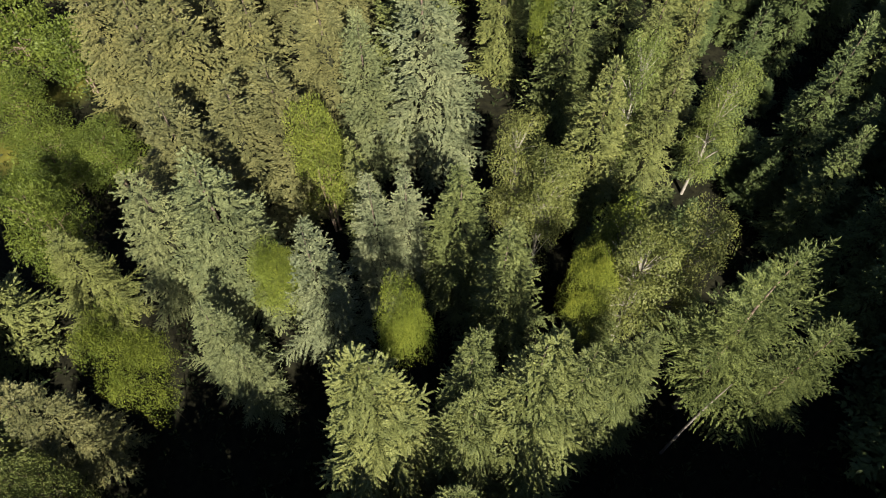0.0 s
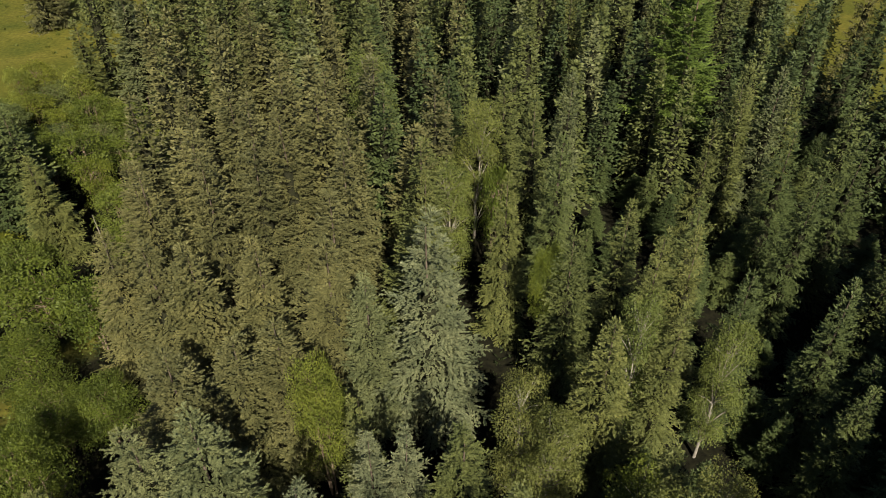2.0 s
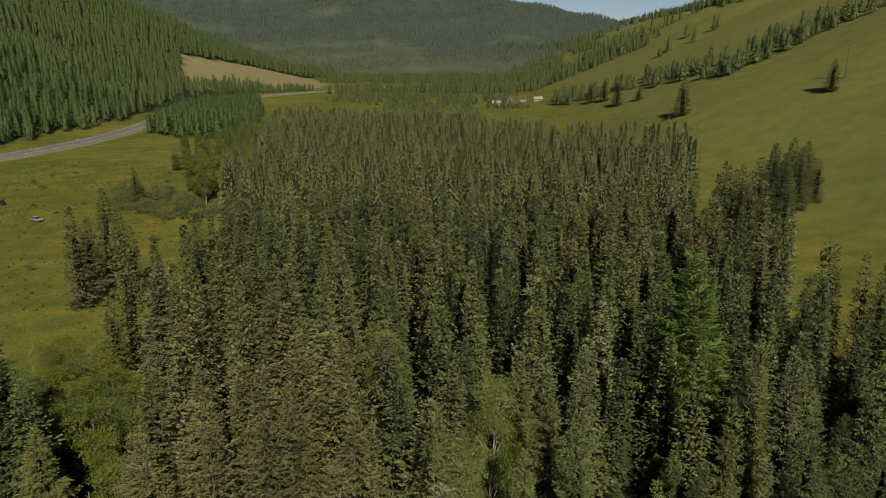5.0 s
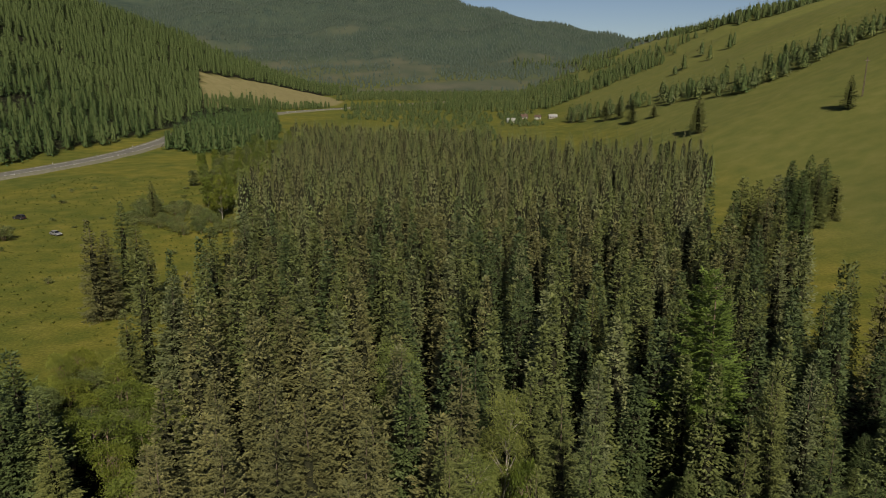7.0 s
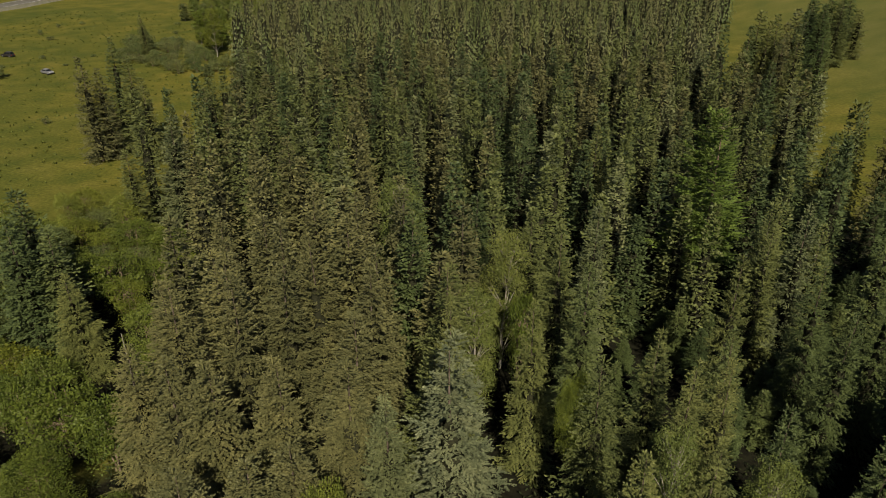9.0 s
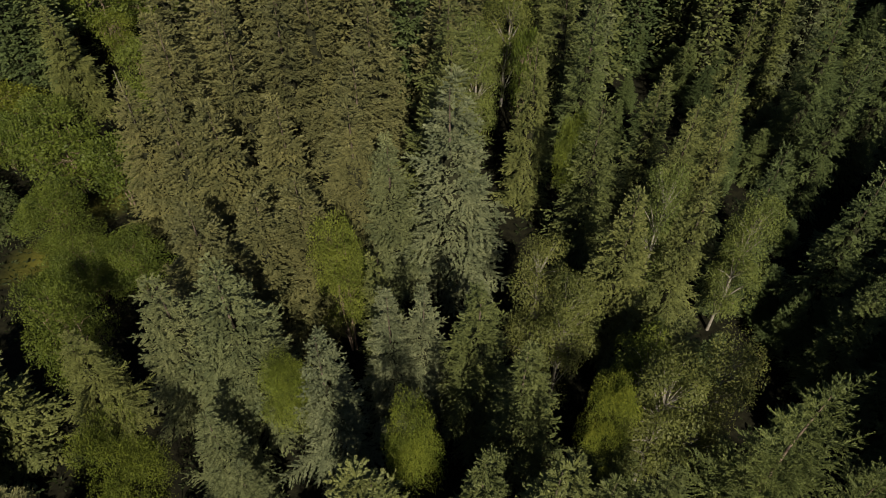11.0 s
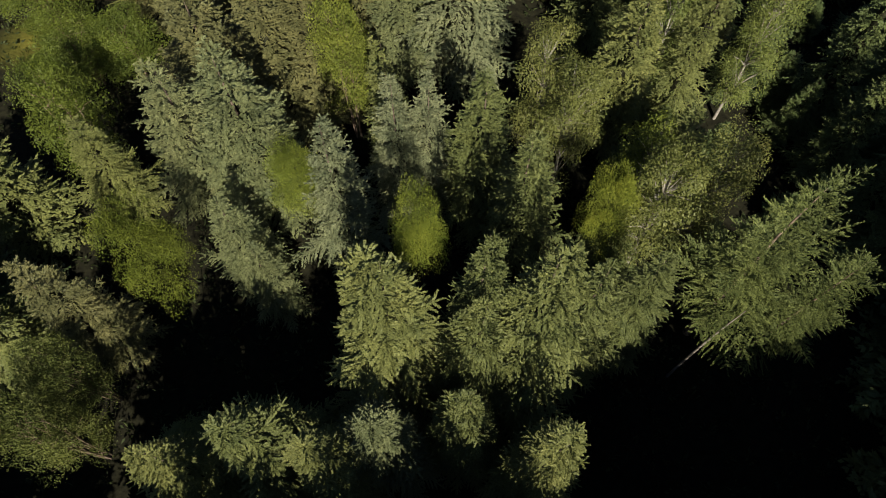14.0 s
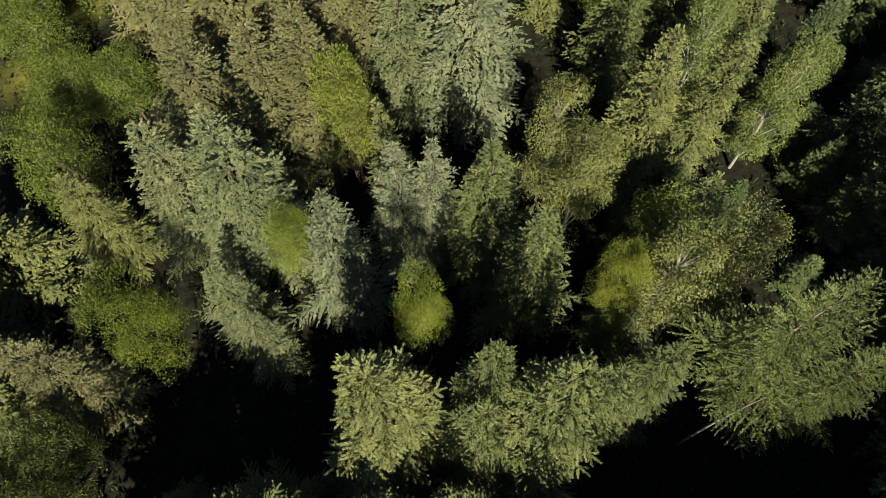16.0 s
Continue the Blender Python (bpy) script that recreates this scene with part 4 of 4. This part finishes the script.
# ---- woods on the slopes ----
def slopes():
    rng = random.Random(41)
    tones = ("dark", "dark", "olive")
    # the clump beside the road
    clump = [(-206, 446), (-182, 425), (-137, 417), (-138, 470), (-185, 640), (-222, 640), (-226, 520)]
    near, far = [], []
    for x, y in scatter(11, -240, -130, 410, 650, 5.4, 4000):
        if within(x, y, clump) and not by_road(x, y, 13):
            near.append((x, y, rng.uniform(15, 24), rng.uniform(3.6, 5.2), "green"))
    for x, y in scatter(12, -760, -232, 230, 1460, 7.2, 60000):
        if x < -0.75 * y - 60 or by_road(x, y, 20) or within(x, y, HAY) or x > -252 or y > 1120 and x > -300 and rng.random() < 0.5:
            continue
        if (x + 326) ** 2 / 15 ** 2 + (y - 480) ** 2 / 30 ** 2 < 1:
            continue
        (near if y < 560 else far).append((x, y, rng.uniform(15, 23), rng.uniform(3.6, 5.0), "green" if rng.random() < 0.8 else "dark"))
    # a line of trees between the road and the hay field
    for x, y in scatter(13, -345, -195, 700, 960, 5.2, 5000):
        s = (y - 800) / 140
        if abs(x - (-278 + 62 * s)) < 12 and not by_road(x, y, 14) and 770 < y < 950:
            far.append((x, y, rng.uniform(8, 13), rng.uniform(2.8, 3.8), "green"))
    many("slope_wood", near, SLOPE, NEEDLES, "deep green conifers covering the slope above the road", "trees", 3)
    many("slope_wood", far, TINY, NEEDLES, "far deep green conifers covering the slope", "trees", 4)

    # trees on the valley floor towards its head
    spots = []
    for x, y in scatter(14, -230, 220, 470, 1400, 7.5, 30000):
        if by_road(x, y, 14) or within(x, y, STAND):
            continue
        patch = math.sin(x / 47 + 1.3) + math.sin(y / 61) + math.sin((x + y) / 83)
        bar = (860 < y < 1010 and x > -175) or y > 1090 or (640 < y < 830 and 20 < x < 110 and patch > 0.4) or (470 < y < 850 and -150 < x < 12 and rng.random() < 0.7)
        if bar and patch > -0.9:
            low = 0.42 if y < 850 else 0.9
            spots.append((x, y, rng.uniform(11, 18) * low, rng.uniform(2.8, 4.2), rng.choice(("green", "olive", "dark"))))
    many("valley_wood", spots, TINY, NEEDLES, "distant mixed trees on the valley floor", "trees", 5)

    # the belt of trees climbing the grass slope and looser ones above it
    belt = [(92, 660), (102, 610), (130, 585), (150, 535), (166, 475), (194, 472), (228, 492), (262, 480), (330, 520), (420, 590)]
    spots = []
    for x, y in scatter(15, 80, 560, 400, 1900, 7.0, 50000):
        gap = min(math.hypot(x - ax - s * (bx - ax), y - ay - s * (by - ay)) for (ax, ay), (bx, by) in zip(belt, belt[1:]) for s in (0, 0.25, 0.5, 0.75))
        patch = math.sin(x / 31 + 0.4) + math.sin(y / 57 + 2) + math.sin((x - y) / 74) + 0.6 * math.sin((x + 2 * y) / 23)
        ridge = abs(x - 400) < 60 and y > 900
        if gap < 20 + 5 * patch and rng.random() < 0.9 or y > 620 + 0.7 * (x - 90) and patch > 0.5 and rng.random() < 0.25 or ridge and patch > -0.6:
            spots.append((x, y, rng.uniform(11, 20), rng.uniform(3.8, 6.0), rng.choice(("green", "olive", "blue", "olive"))))
    many("slope_trees", [s for s in spots if s[1] < 760], SLOPE, NEEDLES, "round-crowned conifers in a loose belt up the grassy slope", "trees", 8)
    many("slope_trees", [s for s in spots if s[1] >= 760], TINY, NEEDLES, "conifers in a loose belt up the grassy slope", "trees", 6)

    # forest on the mountains
    spots = []
    places = np.array(scatter(16, -1050, 760, 1420, 2950, 9, 150000))
    for (x, y), bare in zip(places, openness(*places.T)):
        if bare + rng.gauss(0, 0.22) < 0:
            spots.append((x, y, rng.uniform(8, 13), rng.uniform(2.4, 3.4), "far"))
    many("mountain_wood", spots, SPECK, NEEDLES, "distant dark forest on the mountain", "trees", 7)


slopes()

# single trees on the grass slope
for x, y, tall, wide in ((118, 390, 20, 5.0), (167, 332, 15, 3.4), (108, 510, 17, 4.4), (120, 499, 9, 3.2), (108, 559, 15, 4.0), (100, 575, 16, 4.4)):
    spruce(x, y, ground_at(x, y) + tall, wide, "olive", 2)


# ---- undergrowth and grass ----
def undergrowth():
    rng = np.random.default_rng(51)
    out = []
    spots = np.array(scatter(17, -64, 66, -12, 135, 1.5, 26000))
    for (x, y), low in zip(spots, land(*spots.T)):
        if y > 70 and rng.random() < 0.6:
            continue
        k = 22 if y < 60 else 10
        size = rng.uniform(0.35, 1.1)
        d = unit(rng.normal(0, 1, (k, 3)) * [1, 1, 0.6] + [0, 0, 0.5])
        base = np.array([x, y, low]) + d * [size * 0.8, size * 0.8, size * 0.9] * rng.uniform(0.2, 1, (k, 1))
        way = unit(d + rng.normal(0, 0.5, d.shape)) * rng.uniform(0.25, 0.55, (k, 1))
        across = unit(np.cross(way, rng.normal(0, 1, way.shape))) * 0.09
        out.append(blades(base, way, across, 0.02 * np.ones(k)))
    tagged(new("undergrowth", mesh_of("undergrowth", *join(*out), mats=[SHADED_FLOOR_PLANTS])), "leafy undergrowth on the forest floor, painted dim with shade", "undergrowth", kind="stuff")


def tussocks():
    rng = np.random.default_rng(52)
    out = []
    spots = np.array(scatter(18, -200, -20, 95, 330, 2.1, 16000))
    for (x, y), low in zip(spots, land(*spots.T)):
        if within(x, y, STAND) or rng.random() < 0.45:
            continue
        k = 7
        a = rng.uniform(0, 6.28, k)
        tall = rng.uniform(0.25, 0.7)
        way = np.c_[np.cos(a) * 0.45, np.sin(a) * 0.45, np.ones(k)] * tall
        base = np.array([x, y, low - 0.03]) + np.c_[rng.normal(0, 0.25, (k, 2)), np.zeros(k)]
        out.append(blades(base, way, np.c_[-np.sin(a), np.cos(a), np.zeros(k)] * 0.13, np.zeros(k)))
    tagged(new("grass_tussocks", mesh_of("grass_tussocks", *join(*out), mats=[GRASS])), "tussocks of tall yellow-green meadow grass", "grass", kind="stuff")


# Leaves coloured dark, to carry the shade under the stand.
SHADED_FLOOR_PLANTS = foliage("shade_dark_floor_plants", (0.020, 0.030, 0.010), (0.026, 0.038, 0.012), (0.034, 0.044, 0.014), 0.7, 0.1)
GRASS = foliage("grass_blades", (0.090, 0.110, 0.020), (0.115, 0.120, 0.022), (0.130, 0.125, 0.028), 0.7, 0.2)
undergrowth()
tussocks()


# ---- cars in the meadow ----
def plain(name, colour, rough, metal=0.0, specular=0.5):
    m, n, link, p = material(name, rough, specular)
    p.inputs["Metallic"].default_value = metal
    r = ramp(n, (0.35, tuple(c * 0.85 for c in colour)), (0.65, colour))
    link(noise_node(n, link, 3.0), r.inputs[0])
    link(r.outputs[0], p.inputs["Base Color"])
    return m


GLASS = plain("dark_car_glass", (0.02, 0.025, 0.03), 0.08)
TYRE = plain("tyre_rubber", (0.02, 0.02, 0.02), 0.85)
RIM = plain("alloy_rim", (0.45, 0.45, 0.46), 0.35, 0.9)
LAMP = plain("lamp_glass", (0.75, 0.75, 0.72), 0.15)
RED = plain("red_lamp_glass", (0.35, 0.02, 0.02), 0.2)
TRIM = plain("black_trim", (0.03, 0.03, 0.03), 0.6)


def slab(bm, outline, half, inset=0.0, top=99.0):
    """A body from its side outline (y, z), half its width; points above top are drawn in by inset."""
    rows = []
    for sign in (-1, 1):
        rows.append([bm.verts.new((sign * (half - (inset if z > top else 0)), y, z)) for y, z in outline])
    k = len(outline)
    for i in range(k):
        bm.faces.new((rows[0][i], rows[0][(i + 1) % k], rows[1][(i + 1) % k], rows[1][i]))
    bm.faces.new(rows[0][::-1])
    bm.faces.new(rows[1])
    bmesh.ops.recalc_face_normals(bm, faces=bm.faces)
    bmesh.ops.bevel(bm, geom=list(bm.edges), offset=0.045, segments=2, affect="EDGES")


def car(x, y, turn, paint, label, tall=0.0):
    whole = tagged(new("car"), label, "car", "cars parked in the meadow")
    whole.matrix_basis = pose(x, y, ground_at(x, y) + 0.05, 0, 0, turn)
    bm = bmesh.new()
    low, belt = 0.28, 0.92 + tall * 0.5
    slab(bm, [(-2.15, low), (2.1, low), (2.2, 0.55), (2.12, 0.80 + tall * 0.4), (1.0, belt), (-1.95, belt + 0.06), (-2.2, 0.75)], 0.86)
    part("body", bm, paint, whole)
    roof = 1.42 + tall
    bm = bmesh.new()
    slab(bm, [(-1.95, belt), (1.0, belt), (0.25, roof), (-1.35 - tall, roof)], 0.80, 0.14, belt + 0.1)
    part("roof", bm, paint, whole)
    for sign in (-1, 1):
        for a, b, c, d in ((-1.55, -0.62, -0.62, -1.28), (-0.52, 0.66, 0.16, -0.52)):
            bm = bmesh.new()
            v = [bm.verts.new((sign * o, yy, zz)) for yy, zz, o in ((a, belt + 0.05, 0.815), (b, belt + 0.05, 0.815), (c, roof - 0.09, 0.70), (d, roof - 0.09, 0.70))]
            bm.faces.new(v)
            bmesh.ops.solidify(bm, geom=list(bm.faces), thickness=0.02)
            part("side_window", bm, GLASS, whole, "dark side window")
    for name, y0, y1 in (("windscreen", 0.98, 0.34), ("rear_window", -1.99, -1.44 - tall)):
        bm = bmesh.new()
        s = 0.03 if y0 > 0 else -0.03
        bm.faces.new([bm.verts.new(p) for p in ((-0.72, y0 + s, belt + 0.04), (0.72, y0 + s, belt + 0.04), (0.60, y1 + s, roof - 0.06), (-0.60, y1 + s, roof - 0.06))])
        bmesh.ops.solidify(bm, geom=list(bm.faces), thickness=0.03)
        part(name, bm, GLASS, whole, "dark glass")
    for sign in (-1, 1):
        for name, yy, mat in (("headlight", 2.16, LAMP), ("tail_light", -2.17, RED)):
            bm = bmesh.new()
            box(bm, (0.34, 0.08, 0.16), (sign * 0.60, yy, 0.68), 0.02)
            part(name, bm, mat, whole)
        bm = bmesh.new()
        box(bm, (0.16, 0.12, 0.12), (sign * 0.98, 0.72, belt + 0.06), 0.03)
        part("wing_mirror", bm, paint, whole)
        for yy in (-1.35, 1.35):
            r = 0.33 + tall * 0.15
            bm = bmesh.new()
            tube(bm, (sign * 0.66, yy, r), (sign * 0.89, yy, r), r, r, 20)
            wheel = part("wheel", bm, TYRE, whole)
            bm = bmesh.new()
            tube(bm, (sign * 0.88, yy, r), (sign * 0.905, yy, r), r * 0.62, r * 0.58, 14)
            part("rim", bm, RIM, wheel, "alloy rim")
    for yy in (-2.2, 2.2):
        bm = bmesh.new()
        box(bm, (1.66, 0.12, 0.20), (0, yy, 0.42), 0.03)
        part("bumper", bm, TRIM, whole)


car(-134, 208.5, -118, plain("silver_paint", (0.30, 0.30, 0.31), 0.35, 0.4), "silver saloon car parked in the meadow grass")
car(-161.5, 232, 78, plain("black_paint", (0.025, 0.022, 0.022), 0.3), "dark off-road car parked in the meadow grass", 0.25)


# ---- houses and a power pole ----
def house(x, y, turn, wide, deep, tall, wall, roof_paint, label):
    whole = tagged(new("house"), label, "house", "houses of the hamlet")
    whole.matrix_basis = pose(x, y, ground_at(x, y), 0, 0, turn)
    bm = bmesh.new()
    v = [[bm.verts.new((sx * wide / 2, sy * deep / 2, z)) for sx, sy in ((-1, -1), (1, -1), (1, 1), (-1, 1))] for z in (-0.5, tall)]
    for i in range(4):
        bm.faces.new((v[0][i], v[0][(i + 1) % 4], v[1][(i + 1) % 4], v[1][i]))
    ends = [bm.verts.new((sx * wide / 2, 0, tall + deep * 0.36)) for sx in (-1, 1)]
    bm.faces.new((v[1][3], v[1][0], ends[0]))
    bm.faces.new((v[1][1], v[1][2], ends[1]))
    part("wall", bm, wall, whole)
    bm = bmesh.new()
    for sy in (-1, 1):
        q = [bm.verts.new(p) for p in ((-wide / 2 - 0.4, sy * (deep / 2 + 0.5), tall - 0.36), (wide / 2 + 0.4, sy * (deep / 2 + 0.5), tall - 0.36), (wide / 2 + 0.4, 0, tall + deep * 0.36 + 0.02), (-wide / 2 - 0.4, 0, tall + deep * 0.36 + 0.02))]
        bm.faces.new(q)
    bmesh.ops.solidify(bm, geom=list(bm.faces), thickness=0.12)
    part("roof", bm, roof_paint, whole)
    for i in range(max(2, int(wide / 2.6))):
        bm = bmesh.new()
        box(bm, (1.1, 0.10, 1.2), (-wide / 2 + 1.4 + i * 2.5, -deep / 2 - 0.03, 1.6), 0.03)
        part("window", bm, GLASS, whole, "dark window")
    bm = bmesh.new()
    box(bm, (0.95, 0.10, 2.05), (wide / 2 - 0.8, -deep / 2 - 0.03, 1.02), 0.03)
    part("door", bm, SPRUCE_BARK, whole)
    bm = bmesh.new()
    box(bm, (0.6, 0.6, 1.6), (wide * 0.2, 0.2, tall + deep * 0.36 + 0.3), 0.03)
    part("chimney", bm, WALL_GREY, whole)


WALL_WHITE = plain("whitewash", (0.48, 0.47, 0.43), 0.8)
WALL_GREY = plain("weathered_boards", (0.30, 0.27, 0.23), 0.9)
ROOF_PALE = plain("pale_sheet_roof", (0.48, 0.48, 0.47), 0.5)
ROOF_BROWN = plain("rusty_sheet_roof", (0.17, 0.11, 0.085), 0.7)
house(30, 694, 8, 8, 5, 2.6, WALL_WHITE, ROOF_PALE, "long low white house with a pale sheet roof")
house(58, 722, -12, 6, 5, 2.6, WALL_WHITE, ROOF_BROWN, "small white house with a rusty brown roof")
house(72, 712, 5, 8, 5, 2.4, WALL_GREY, ROOF_PALE, "grey wooden house with a pale roof")
house(45, 742, 20, 7, 6, 2.8, WALL_GREY, ROOF_BROWN, "weathered wooden house with a rusty roof")


def power_pole(x, y):
    whole = tagged(new("power_pole"), "tall weathered wooden power pole on the grass slope", "pole")
    whole.matrix_basis = pose(x, y, ground_at(x, y) - 0.3, 0, 0, 20)
    for sign in (-1, 1):
        bm = bmesh.new()
        tube(bm, (sign * 0.3, 0, 0), (sign * 0.15, 0, 18), 0.15, 0.09, 8)
        part("leg", bm, SPRUCE_BARK, whole)
    bm = bmesh.new()
    box(bm, (3.4, 0.18, 0.22), (0, 0, 16.4), 0.02)
    part("crossarm", bm, SPRUCE_BARK, whole)
    for at in (-1.5, 0, 1.5):
        bm = bmesh.new()
        tube(bm, (at, 0, 16.5), (at, 0, 16.8), 0.06, 0.04, 8)
        part("insulator", bm, TRIM, whole, "dark insulator")


power_pole(177, 341)


def dead_trunk(a, b, thick, label):
    bend = [tuple(p + (q - p) * s + (0.15 if k == 1 else 0.6 if k == 2 else 0) * math.sin(3.14 * s) for k, (p, q) in enumerate(zip(a, b))) for s in (0, 0.25, 0.5, 0.75, 1)]
    tagged(new("dead_trunk", mesh_of("dead_trunk", *stem(bend, thick * np.array([1, 0.9, 0.75, 0.55, 0.2]), 7), mats=[DEAD_WOOD], smooth=True)), label, "dead tree")


dead_trunk((-35.1, 55.4, -0.3), (-37.2, 58.9, 9.2), 0.14, "bare grey dead trunk leaning over the gap in the trees")
# The larch's bare trunk, added as a separate stem.
dead_trunk((16.0, 13.0, -0.3), (17.0, 13.9, 12.6), 0.11, "pale bare trunk of the larch, leaning in deep shade")
